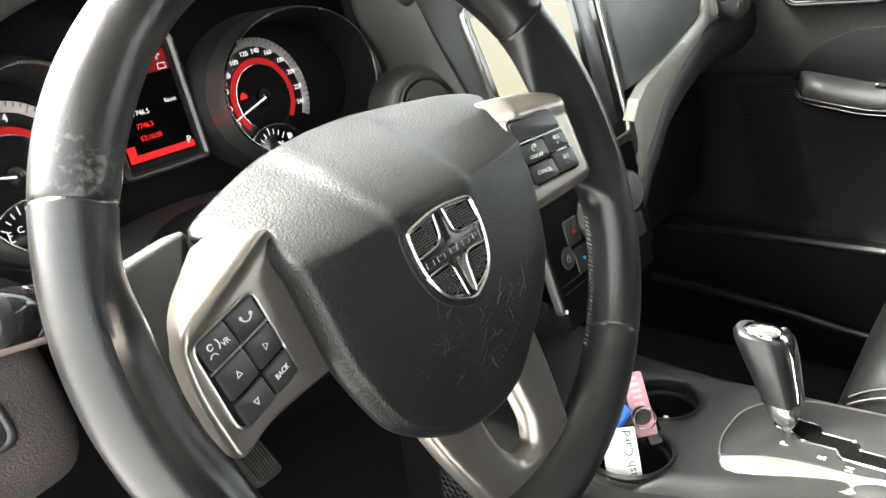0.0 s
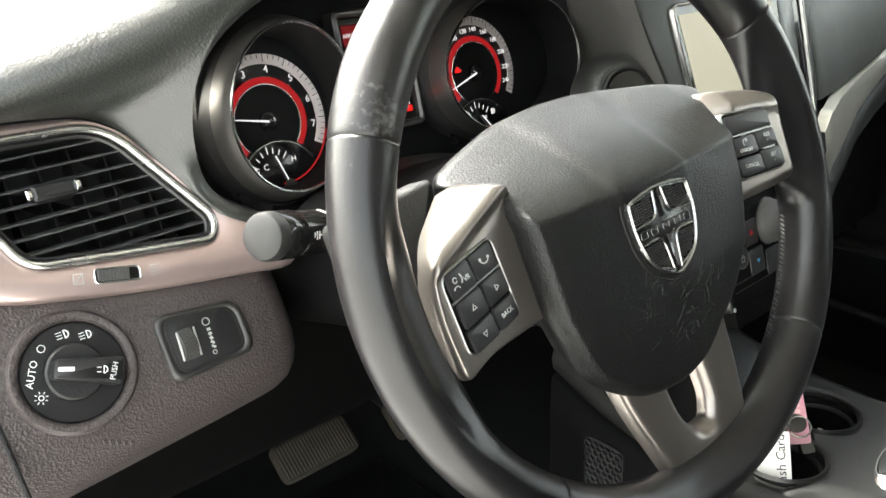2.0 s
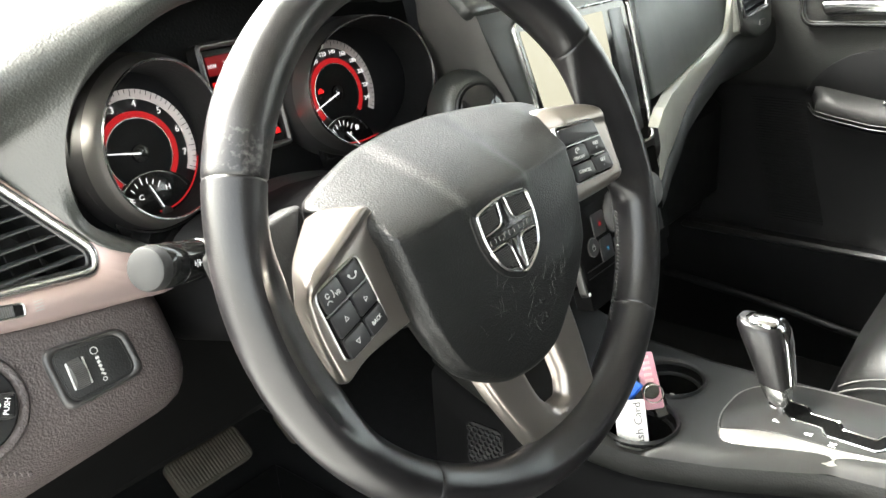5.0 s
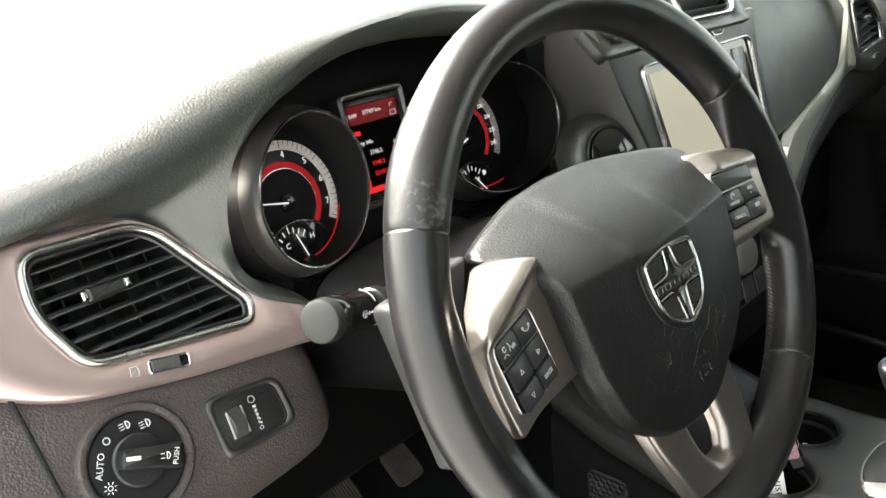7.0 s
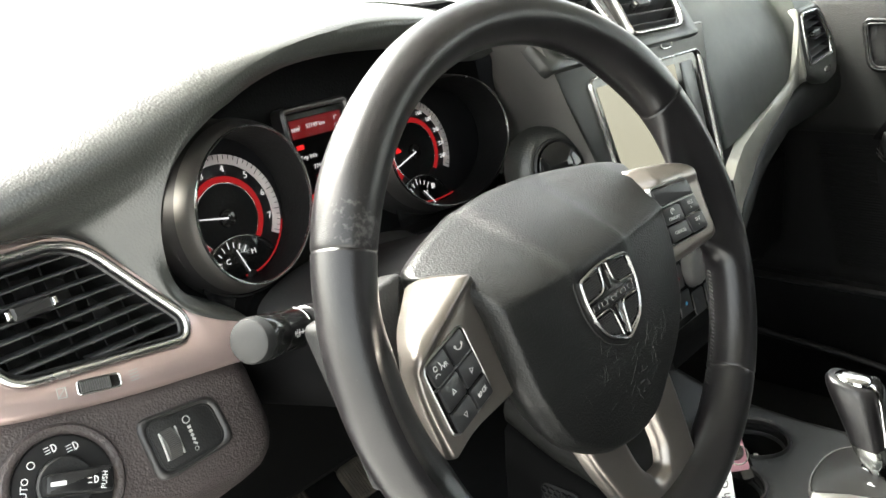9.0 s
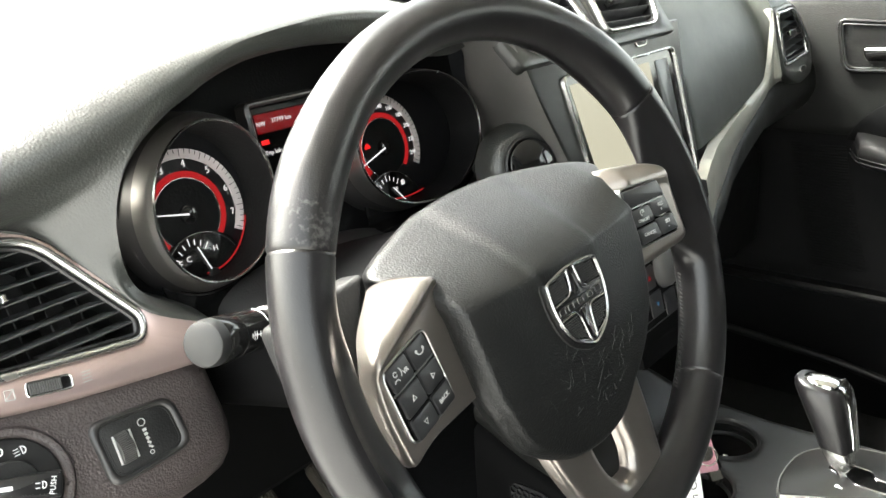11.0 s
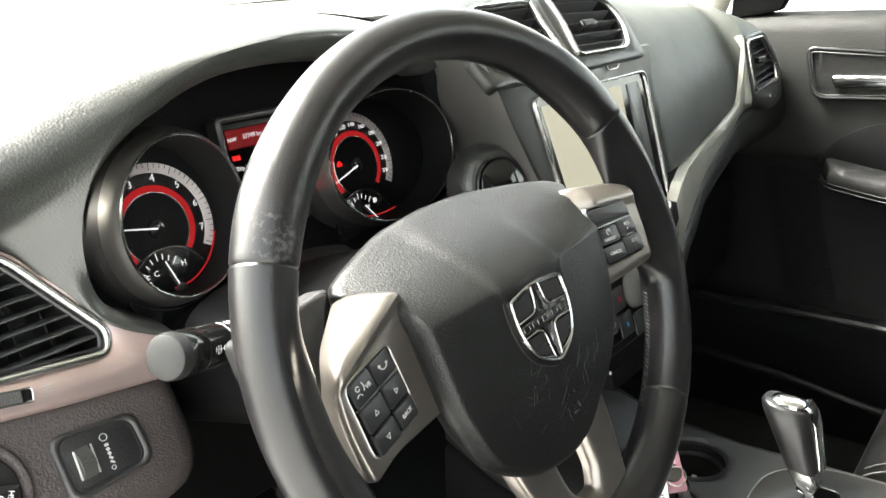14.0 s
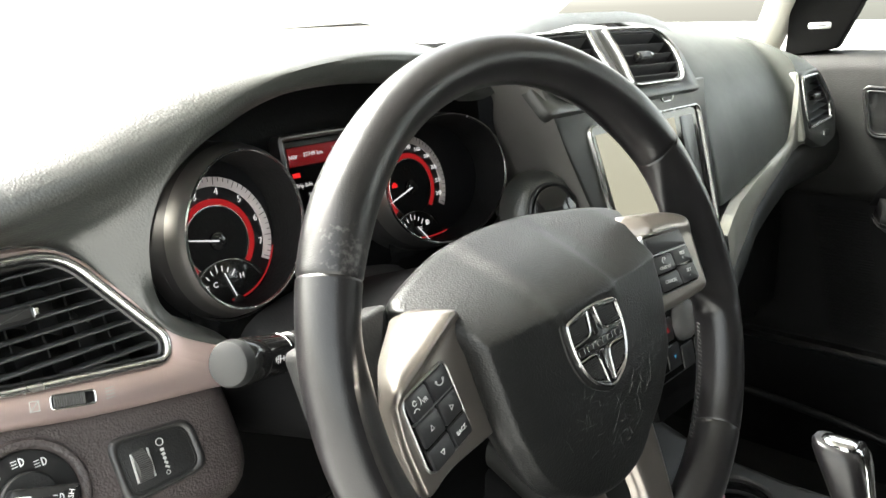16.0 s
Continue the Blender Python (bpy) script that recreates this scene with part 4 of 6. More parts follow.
dial(0.1415, 0.684, 0.160, 0.0850, 0.0605, [("20", 204), ("40", 183), ("60", 162), ("80", 142), ("100", 122), ("120", 102), ("140", 84), ("160", 64), ("180", 43), ("200", 22), ("220", 1), ("240", -18)], 198, [("E", -0.0145, 0.0010), ("F", 0.0075, 0.0020)], 132, True, 0.003, 0.05)
# message display between the dials
disp = part("message_display", prism(rect(-0.0045, 0.0640, cy(0.657), cy(0.7455), 0.004), -0.008, 0.004, 0.002), SMOOTHDARK, cluster, "lit red and black message display")
part("display_surround", rim_frame(rect(-0.0085, 0.0680, cy(0.652), cy(0.7515), 0.007), 0.0055, -0.006, 0.010, 0.002), COLLAR, disp, "satin grey surround")
part("screen", prism(rect(0.0, 0.0595, cy(0.6625), cy(0.7405), 0.001), 0.003, 0.0046, 0.0), SLOTBLACK, disp, "black screen")
part("header", prism(rect(0.001, 0.0585, cy(0.724), cy(0.7395), 0.0005), 0.0046, 0.0049, 0.0), glow("red_header", (0.75, 0.010, 0.016), 0.015), disp, "red header band")
part("footer", prism(rect(0.001, 0.0585, cy(0.664), cy(0.6690), 0.0005), 0.0046, 0.0049, 0.0), REDBRIGHT, disp, "red footer band")
part("footer", prism(rect(0.001, 0.0080, cy(0.664), cy(0.6760), 0.0005), 0.0046, 0.0049, 0.0), REDBRIGHT, disp, "red footer band")
writing("lettering", "NW", 0.0052, WHITEGLOW, disp, 0.0060, cy(0.7315), 0.005)
writing("lettering", "37749 km", 0.0054, WHITEGLOW, disp, 0.0280, cy(0.7325), 0.005)
writing("lettering", "1\u00b0", 0.0056, WHITEGLOW, disp, 0.0515, cy(0.7340), 0.005)
writing("lettering", "Trip Info", 0.0052, WHITEGLOW, disp, 0.0030, cy(0.7075), 0.005, 0, "LEFT")
writing("lettering", "7746.5", 0.0054, WHITEGLOW, disp, 0.0150, cy(0.6980), 0.005, 0, "LEFT")
writing("lettering", "Reset", 0.0046, WHITEGLOW, disp, 0.0500, cy(0.7020), 0.005)
writing("lettering", "7746.5", 0.0054, REDBRIGHT, disp, 0.0150, cy(0.6885), 0.005, 0, "LEFT")
writing("lettering", "53:10:20", 0.0054, REDBRIGHT, disp, 0.0150, cy(0.6795), 0.005, 0, "LEFT")
writing("lettering", "P", 0.0080, WHITEGLOW, disp, 0.0545, cy(0.6695), 0.005)
part("icon", rim_frame([V(0.0490, cy(0.7250)), V(0.0560, cy(0.7250)), V(0.0560, cy(0.7295)), V(0.0490, cy(0.7295))], 0.0005, 0.005, 0.0052, 0.0001), WHITEGLOW, disp)
part("mark", strip((0.002, cy(0.7165)), (0.010, cy(0.7165)), 0.004, 0.0047, 0.0003), REDBRIGHT, disp)

# ---- driver's lower panel, vent and switches ----
PM = leaning((-0.23, 0.2115, 0.584), 26.6)
PC = math.cos(radians(26.6))


def lp(x, z):
    """Panel coordinates of a point given by its place across the car and its height."""
    return (x + 0.23, (z - 0.584) / PC)


panel = thing("driver_panel", PM, "brown-black grained lower dash panel beside the steering column", "dash panel", kind="structure")
rows = []
prof = [(0.052, -0.012), (0.046, -0.004), (0.030, 0.000), (0.0, 0.0), (-0.03, 0.0), (-0.044, -0.0015), (-0.056, -0.007), (-0.067, -0.018), (-0.077, -0.036), (-0.083, -0.058), (-0.085, -0.10)]
xs = [-0.17] + list(np.linspace(-0.165, 0.095, 14)) + [0.105, 0.112, 0.116, 0.117]
for x in xs:
    back = {0.105: 0.003, 0.112: 0.009, 0.116: 0.022, 0.117: 0.10}.get(x, 0.0) + 0.007 * max(0.0, (x - 0.045) / 0.072) ** 2
    top = float(np.interp(x, [-0.17, 0.0, 0.117], [0.062, 0.030, 0.012]))
    low = float(np.interp(x, [-0.17, -0.05, 0.05, 0.117], [1.20, 1.10, 1.02, 0.96]))
    rows.append([V(x, y + (top - 0.046) if y > 0.02 else y * low, z - back) for y, z in prof])
part("skin", sheet(rows), LOWER, panel, "grained dark brown plastic", angle=60)

trim_o = rounded([lp(-0.400, 0.712), lp(-0.300, 0.712), lp(-0.204, 0.7065), lp(-0.156, 0.650), lp(-0.136, 0.630), lp(-0.108, 0.613), lp(-0.102, 0.587), lp(-0.220, 0.600), lp(-0.300, 0.6155), lp(-0.345, 0.640), lp(-0.40, 0.69)], [0.01, 0.02, 0.03, 0.03, 0.02, 0.006, 0.004, 0.05, 0.03, 0.03, 0.01], 6)
vent_pts = [lp(-0.290, 0.702), lp(-0.206, 0.7005), lp(-0.154, 0.631), lp(-0.160, 0.6165), lp(-0.278, 0.6295), lp(-0.297, 0.668)]
vent_o = rounded(vent_pts, [0.014, 0.022, 0.010, 0.008, 0.014, 0.020], 6)




vc = V(*lp(-0.235, 0.660))
part("bronze_trim", plate_with_hole(resample(trim_o, vc), resample(vent_o, vc), -0.014, 0.006, 0.004), BRONZE, panel, "satin bronze trim round the air vent", angle=50)


def vent(name, parent_m, outline, rows_n, slope, knob_at, label, group, fins=5, depth=0.035, frame_w=0.0045, face=0.009, rise=0.004):
    v = thing(name, parent_m, label, "air vent", group)
    part("frame", rim_frame(outline, frame_w, -0.004, face, 0.0018), SATCHROME, v, "satin chrome frame", angle=50)
    inner = inset(outline, frame_w)
    part("inner_frame", rim_frame(inner, 0.003, -depth, face - 0.004, 0.0012), SMOOTHDARK, v, "dark inner frame")
    part("duct", loft([at_z(inset(inner, 0.002), face - 0.006), at_z(inset(inner, 0.004), -depth), at_z(inset(inner, 0.02), -depth - 0.001)], cap1=True), DARK, v, "dark duct")
    inn = inset(inner, 0.002)
    ys = [p.y for p in inn]
    y0, y1 = min(ys), max(ys)

    def span(y, sl):
        xs_ = []
        for j in range(len(inn)):
            p, q = inn[j - 1], inn[j]
            fa, fb = p.y - (y + sl * p.x), q.y - (y + sl * q.x)
            if fa * fb < 0:
                t = fa / (fa - fb)
                xs_.append(p.x + (q.x - p.x) * t)
        return (min(xs_), max(xs_)) if len(xs_) > 1 else None
    for i in range(rows_n):
        y = y0 + (y1 - y0) * (i + 0.7) / (rows_n + 0.3)
        sp_ = span(y, slope)
        if not sp_ or sp_[1] - sp_[0] < 0.012:
            continue
        a, b = sp_
        prof_ = [(-0.0008, 0.003), (0.0, 0.0040), (0.0009, 0.003), (0.0006 + rise, -0.012), (-0.0006 + rise, -0.012)]
        part("slat", loft([[V(x, y + slope * x + py, face - 0.009 + pz) for py, pz in prof_] for x in (a, b)], cap0=True, cap1=True), SLAT, v)
    xsn = [p.x for p in inn]
    x0, x1 = min(xsn), max(xsn)
    for i in range(fins):
        x = x0 + (x1 - x0) * (i + 1) / (fins + 1)
        yy = []
        for j in range(len(inn)):
            p, q = inn[j - 1], inn[j]
            if (p.x - x) * (q.x - x) < 0:
                yy.append(p.y + (q.y - p.y) * (x - p.x) / (q.x - p.x))
        if len(yy) > 1:
            part("fin", box(x - 0.0008, x + 0.0008, min(yy), max(yy), -depth + 0.004, -0.018, 0.0004), DARK, v)
    kx, ky = knob_at
    part("slider", join(box(kx - 0.013, kx + 0.013, ky - 0.005, ky + 0.005, -0.004, face + 0.002, 0.002)), SMOOTHDARK, v, "ribbed slider")
    part("slider_end", box(kx - 0.0165, kx - 0.0125, ky - 0.003, ky + 0.003, face - 0.004, face + 0.0015, 0.001), CHROME, v, "bright slider tip")
    part("slider_end", box(kx + 0.0125, kx + 0.0165, ky - 0.003, ky + 0.003, face - 0.004, face + 0.0015, 0.001), CHROME, v, "bright slider tip")
    return v


vent("air_vent", PM, inset(vent_o, -0.002), 8, 0.02, lp(-0.248, 0.668), "driver's chrome-framed air vent with black slats", "dashboard air vents", 5, 0.045, 0.0055)

GREYRUB2 = mat("ribbed_wheel_grey", (0.055, 0.053, 0.052), 0.34, vary=0.1)
roller = thing("vent_roller", PM @ pose(*lp(-0.229, 0.6135), 0.006, 0, 0, -11), "dark ribbed thumbwheel in a bright slot", "thumbwheel", "vent rollers")
part("slot", rim_frame(rect(-0.0145, 0.0145, -0.0050, 0.0050, 0.003), 0.0012, -0.001, 0.0014, 0.0005), SATCHROME, roller, "bright slot edge")
part("wheel", join(*[box(-0.0125 + i * 0.0015, -0.0112 + i * 0.0015, -0.0036, 0.0036, -0.001, 0.0024, 0.0003) for i in range(13)]), GREYRUB2, roller, "ribbed dark wheel", "stuff")
part("well", prism(rect(-0.0140, 0.0140, -0.0045, 0.0045, 0.002), -0.001, 0.0004, 0), GLOSS, roller)
part("mark", join(*[strip((0.0205, -0.0030 + i * 0.0022), (0.0265, -0.0022 + i * 0.0022), 0.0006, 0.0, 0.0003) for i in range(4)]), GREYPRINT, roller, "pale airflow mark")
part("mark", join(rim_frame([V(-0.0265, -0.004), V(-0.0205, -0.004), V(-0.0205, 0.003), V(-0.0265, 0.003)], 0.0006, 0, 0.0003, 0.0001), strip((-0.0265, -0.004), (-0.0205, 0.003), 0.0006, 0, 0.0003)), GREYPRINT, roller, "pale closed-vent mark")

lsw = thing("headlamp_switch", PM @ pose(*lp(-0.2715, 0.570), 0.0), "round black headlamp switch with white symbols", "headlamp switch")
part("surround", lathe([(0.0385, -0.006), (0.0380, 0.001), (0.0360, 0.0042), (0.0335, 0.0045), (0.0312, 0.0025), (0.0305, -0.004)], 64, cap0=False, cap1=False), LOWER, lsw, "raised grained surround", angle=50)
part("face", lathe([(0.0306, -0.004), (0.0306, 0.0010), (0.0296, 0.0020), (0.0175, 0.0020), (0.0170, 0.0010)], 64, cap1=True), SMOOTHDARK, lsw, "black face ring")
part("dial", lathe([(0.0172, 0.0010), (0.0172, 0.0055), (0.0160, 0.0068)], 48), DARK, lsw, "turning dial")
HT = -20.0
hm = pose(0, 0, 0, 0, 0, HT)
hb = part("handle", moved(prism(rounded([(-0.0150, -0.0055), (0.0250, -0.0090), (0.0260, 0.0080), (-0.0140, 0.0065)], 0.003), 0.004, 0.0165, 0.0025), hm), SMOOTHDARK, lsw, "grip bar of the switch")
part("mark", moved(prism(rect(-0.0120, -0.0030, -0.0008, 0.0018, 0.0006), 0.0163, 0.0168, 0), hm), PRINT, hb, "white pointer")
writing("lettering", "PUSH", 0.0046, PRINT, hb, 0.0195, -0.001, 0.0166, 80, m=hm)
part("icon", moved(join(arc_band(0.0135, 0.000, 0.0018, 0.0024, -90, 90, 0.0163, 10, 0.0003), strip((0.0135, -0.0022), (0.0135, 0.0022), 0.0006, 0.0163, 0.0003), strip((0.0095, -0.0015), (0.0120, -0.0015), 0.0005, 0.0163, 0.0003), strip((0.0095, 0.0013), (0.0120, 0.0013), 0.0005, 0.0163, 0.0003)), hm), PRINT, hb)
SR = 0.0236


def around(a, r=SR):
    return r * math.cos(radians(a)), r * math.sin(radians(a))


writing("lettering", "AUTO", 0.0060, PRINT, lsw, *around(163), 0.0027, 62)
part("icon", rim_frame(circle(0.0024, 20, *around(124)), 0.0005, 0.0025, 0.0028, 0.0001), PRINT, lsw)
for ia in (86, 54):
    ix, iy = around(ia)
    bits = [arc_band(ix, iy, 0.0020, 0.0027, -90, 90, 0.0025, 10, 0.0003), strip((ix, iy - 0.0026), (ix, iy + 0.0026), 0.0007, 0.0025, 0.0003)]
    bits += [strip((ix - 0.0048, iy - 0.0018 + k * 0.0018), (ix - 0.0015, iy - 0.0018 + k * 0.0018), 0.0005, 0.0025, 0.0003) for k in range(3)]
    part("icon", join(*bits), PRINT, lsw)
ix, iy = around(200)
rays = [strip((ix + 0.0026 * math.cos(a), iy + 0.0026 * math.sin(a)), (ix + 0.004 * math.cos(a), iy + 0.004 * math.sin(a)), 0.0005, 0.0025, 0.0003) for a in np.arange(0, 6.2, 0.785)]
part("icon", join(rim_frame(circle(0.0017, 14, ix, iy), 0.0005, 0.0025, 0.0028, 0.0001), *rays), PRINT, lsw)

GREYRUB = mat("grey_ribbed_rubber", (0.022, 0.021, 0.021), 0.38, vary=0.1)
dim_o = rounded([lp(-0.2185, 0.5845), lp(-0.1575, 0.5790), lp(-0.1560, 0.545), lp(-0.2180, 0.543)], 0.011, 6)
dm = thing("dimmer_switch", PM, "black instrument dimmer panel with ribbed thumbwheel", "dimmer switch")
dim_c = sum(dim_o, V(0, 0)) / len(dim_o)
dim_i = [dim_c + (p - dim_c) * 0.80 for p in dim_o]
part("surround", plate_with_hole([dim_c + (p - dim_c) * 1.0 for p in dim_o], dim_i, -0.003, 0.0026, 0.0022), GREYRUB, dm, "rounded black surround", angle=50)
part("plate", prism(inset(dim_i, -0.0010), -0.003, 0.0009, 0.0004), DARK, dm, "black plate")
part("plate_line", rim_frame(inset(dim_i, 0.0008), 0.0004, 0.0008, 0.0013, 0.0001), STITCH, dm, "thin grey outline")
dwx, dwy = lp(-0.2005, 0.5625)
for sx in (-1, 1):
    part("guide", strip((dwx + sx * 0.0060 + 0.001, dwy + 0.0098), (dwx + sx * 0.0060, dwy - 0.0098), 0.0009, 0.0006, 0.0020), GREYPRINT, dm, "bright guide strip")
tw = [[V(dwx + sx * 0.0046, dwy - 0.0105 + 0.0210 * k / 32, 0.0008 + 0.0062 * math.sin(math.pi * k / 32) + (0.0007 if k % 2 else 0)) for k in range(33)] for sx in (-1, 1)]
wall = [[V(p.x, p.y, 0.0008) for p in r] for r in tw]
part("thumbwheel", sheet([wall[0], tw[0], tw[1], wall[1]]), GREYRUB2, dm, "ribbed thumbwheel", angle=10)
px, py = lp(-0.1840, 0.5640)
part("mark", join(*[strip((px - 0.0004 * k, py + 0.0040 - 0.0030 * k), (px + 0.0002 * k, py + 0.0020 - 0.0030 * k), 0.0026 - 0.0003 * k, 0.0010, 0.0003) for k in range(5)], rim_frame(circle(0.0028, 16, px, py + 0.0085), 0.0006, 0.001, 0.0013, 0.0001), rim_frame(circle(0.0016, 14, px - 0.001, py - 0.0128), 0.0005, 0.001, 0.0013, 0.0001)), GREYPRINT, dm, "white brightness scale")

# ---- centre stack ----
KM = leaning((0.385, 0.158, 0.74), 14.0)
KC = math.cos(radians(14.0))


def ks(x, z):
    return (x - 0.385, (z - 0.74) / KC)


stack = thing("centre_stack", KM, "satin grey centre console stack with touchscreen and climate controls", "centre stack", kind="structure")
so = rounded([ks(0.212, 0.765), ks(0.235, 0.705), ks(0.258, 0.655), ks(0.292, 0.56), ks(0.300, 0.44), ks(0.500, 0.44), ks(0.505, 0.52), ks(0.528, 0.60), ks(0.530, 0.70), ks(0.545, 0.765)], [0.004, 0.05, 0.05, 0.05, 0.01, 0.01, 0.03, 0.05, 0.05, 0.004], 5)
part("fascia", prism(so, -0.010, 0.0, 0.003), STACK, stack, "satin grey fascia", angle=50)
# the vent carrier above leans further back
UM = leaning((0.388, 0.157, 0.757), 36.0)
UL = KM.inverted() @ UM
vr_ = rounded([(-0.020, 0.009), (0.098, 0.007), (0.120, 0.046), (0.100, 0.083), (-0.014, 0.085), (-0.011, 0.055)], [0.014, 0.020, 0.02, 0.018, 0.006, 0.02], 6)
vl_ = [V(-p.x - 0.058, p.y) for p in vr_][::-1]
ur = rounded([(-0.023, -0.004), (0.130, -0.004), (0.137, 0.060), (0.108, 0.088), (-0.023, 0.088)], [0.001, 0.004, 0.05, 0.03, 0.001], 5)
ul = rounded([(-0.180, -0.004), (-0.025, -0.004), (-0.025, 0.088), (-0.142, 0.088), (-0.192, 0.040)], [0.004, 0.001, 0.001, 0.03, 0.02], 5)
for half_o, hole, hc in ((ur, vr_, V(0.045, 0.045)), (ul, vl_, V(-0.093, 0.045))):
    part("vent_carrier", moved(plate_with_hole(resample(half_o, hc), resample(inset(hole, 0.002), hc), -0.012, 0.0, 0.002), UL), STACK, stack, "grey carrier of the centre vents", angle=50)
vent("air_vent", UM, vr_, 5, -0.02, (0.034, 0.045), "centre chrome-framed air vent with black slats", "dashboard air vents", 4, 0.04, 0.004, 0.006, -0.005)
vent("air_vent", UM, vl_, 5, 0.02, (-0.092, 0.045), "centre chrome-framed air vent with black slats", "dashboard air vents", 4, 0.04, 0.004, 0.006, -0.005)
for sx, ang in ((0.441, 0), (0.338, 0)):
    rl = thing("vent_roller", KM @ pose(*ks(sx, 0.752), 0.0), "small bright thumbwheel below the centre vent", "thumbwheel", "vent rollers")
    part("slot", rim_frame(rect(-0.0135, 0.0135, -0.0075, 0.0075, 0.006), 0.0016, -0.001, 0.0020, 0.0006), SATCHROME, rl, "bright slot edge")
    part("well", prism(rect(-0.0122, 0.0122, -0.0062, 0.0062, 0.005), -0.001, 0.0012, 0.0004), SMOOTHDARK, rl)
    part("mark", strip((0.0175, -0.003), (0.0175, 0.003), 0.0030, 0.0, 0.0003), GREYPRINT, rl)
# touchscreen
ts = thing("touchscreen", KM, "touchscreen with a pale beige picture in a chrome frame", "touchscreen")
sco = rounded([ks(0.268, 0.737), ks(0.512, 0.737), ks(0.512, 0.568), ks(0.300, 0.568), ks(0.285, 0.62)], [0.012, 0.014, 0.010, 0.008, 0.02], 6)
part("frame", rim_frame(sco, 0.0034, -0.004, 0.0052, 0.0015), SATCHROME, ts, "thin chrome frame", angle=50)
part("bezel", prism(inset(sco, 0.003), -0.01, 0.0012, 0.0), GLOSS, ts, "black bezel")
sci = rounded([ks(0.281, 0.7265), ks(0.448, 0.7265), ks(0.448, 0.600), ks(0.302, 0.600), ks(0.296, 0.64)], 0.002, 3)
part("screen", prism(sci, 0.0, 0.0018, 0.0), SCREEN, ts, "pale beige lit screen")
part("disc_slot", prism(rect(*[ks(0.462, 0)[0], ks(0.492, 0)[0]], ks(0, 0.585)[1], ks(0, 0.726)[1], 0.003), 0.0, 0.0022, 0.0008), SMOOTHDARK, ts, "dark strip beside the screen")
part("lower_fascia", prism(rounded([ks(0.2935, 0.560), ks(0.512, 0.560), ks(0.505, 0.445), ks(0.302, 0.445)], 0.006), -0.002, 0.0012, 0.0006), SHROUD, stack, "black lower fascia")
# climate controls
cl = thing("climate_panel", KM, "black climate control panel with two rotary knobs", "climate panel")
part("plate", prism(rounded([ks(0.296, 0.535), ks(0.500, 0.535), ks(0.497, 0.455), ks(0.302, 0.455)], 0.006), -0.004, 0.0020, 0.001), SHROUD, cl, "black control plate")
x, y = ks(0.326, 0.491)
lock = part("lock_button", prism(circle(0.0108, 40, x, y), 0.0, 0.0036, 0.0008), BUTTON, cl, "round black button with a thin grey ring")
part("ring", rim_frame(circle(0.0108, 40, x, y), 0.0010, 0.0030, 0.0040, 0.0003), COLLAR, lock)
part("mark", join(rim_frame(rect(x - 0.0030, x + 0.0030, y - 0.0040, y + 0.0010, 0.0008), 0.0007, 0.0036, 0.0038, 0.0001), arc_band(x, y + 0.0010, 0.0016, 0.0023, 0, 180, 0.0036, 10, 0.0002)), GREYPRINT, lock)
for kx, kz in ((0.384, 0.514), (0.470, 0.514)):
    x, y = ks(kx, kz)
    kn = part("knob", lathe([(0.0235, 0.0), (0.0232, 0.0040), (0.0218, 0.0090), (0.0185, 0.0125), (0.0120, 0.0148), (0.0050, 0.0154)], 48, x, y), RUBBERGREY, cl, "domed matt grey rotary knob", angle=60)
    part("knob_ring", lathe([(0.0245, 0.0), (0.0245, 0.0022), (0.0236, 0.0028)], 48, x, y, False, False), SMOOTHDARK, kn, "dark ring")
for bx, bz, mt in ((0.3475, 0.511, "haz"), (0.354, 0.4815, "blue"), (0.385, 0.474, ""), (0.416, 0.474, ""), (0.447, 0.474, ""), (0.478, 0.474, "")):
    x, y = ks(bx, bz)
    part("button", prism(rect(x - 0.0145, x + 0.0120, y - 0.0125, y + 0.0135, 0.003), 0.0, 0.0034, 0.001), BUTTON, cl)
    if mt == "haz":
        part("icon", rim_frame(circle(0.0038, 3, x, y, a0=math.pi / 2), 0.0008, 0.0036, 0.0039, 0.0001), REDGLOW, cl, "red warning triangle")
    elif mt == "blue":
        part("icon", prism(circle(0.0028, 3, x, y, a0=-math.pi / 2), 0.0036, 0.0039, 0), glow("blue_mark", (0.1, 0.45, 0.8), 0.035), cl, "blue arrow")
part("lower_strip", prism(rounded([ks(0.302, 0.452), ks(0.497, 0.452), ks(0.495, 0.425), ks(0.304, 0.425)], 0.004), -0.02, 0.001, 0.001), SHROUD, cl)
for sz in (0.4690, 0.4610):
    part("seam_line", strip(ks(0.306, sz), ks(0.494, sz), 0.0010, 0.0019, 0.0006), GREYRUB, cl, "thin grey edge line")
part("mark", prism(circle(0.0022, 12, *ks(0.302, 0.446)), 0.001, 0.0018, 0), PRINT, cl, "white dot")
# ignition knob beside the binnacle
ig = thing("ignition_switch", axes((0.2235, 0.168, 0.6585), (0.93, -0.37, 0.0), (0.1, 0.25, 0.95)), "round black ignition switch on the dash flank", "ignition switch")
part("boss", lathe([(0.044, -0.02), (0.040, -0.004), (0.034, 0.005), (0.030, 0.008)], 40), PAD, ig, "raised grained boss", angle=60)
part("ring", lathe([(0.0285, 0.006), (0.0280, 0.0105), (0.0260, 0.0115), (0.0245, 0.0100)], 40, cap1=False), SMOOTHDARK, ig, "dark ring")
part("face", lathe([(0.0240, 0.006), (0.0240, 0.0135), (0.0225, 0.0145)], 40), GLOSS, ig, "gloss black face")

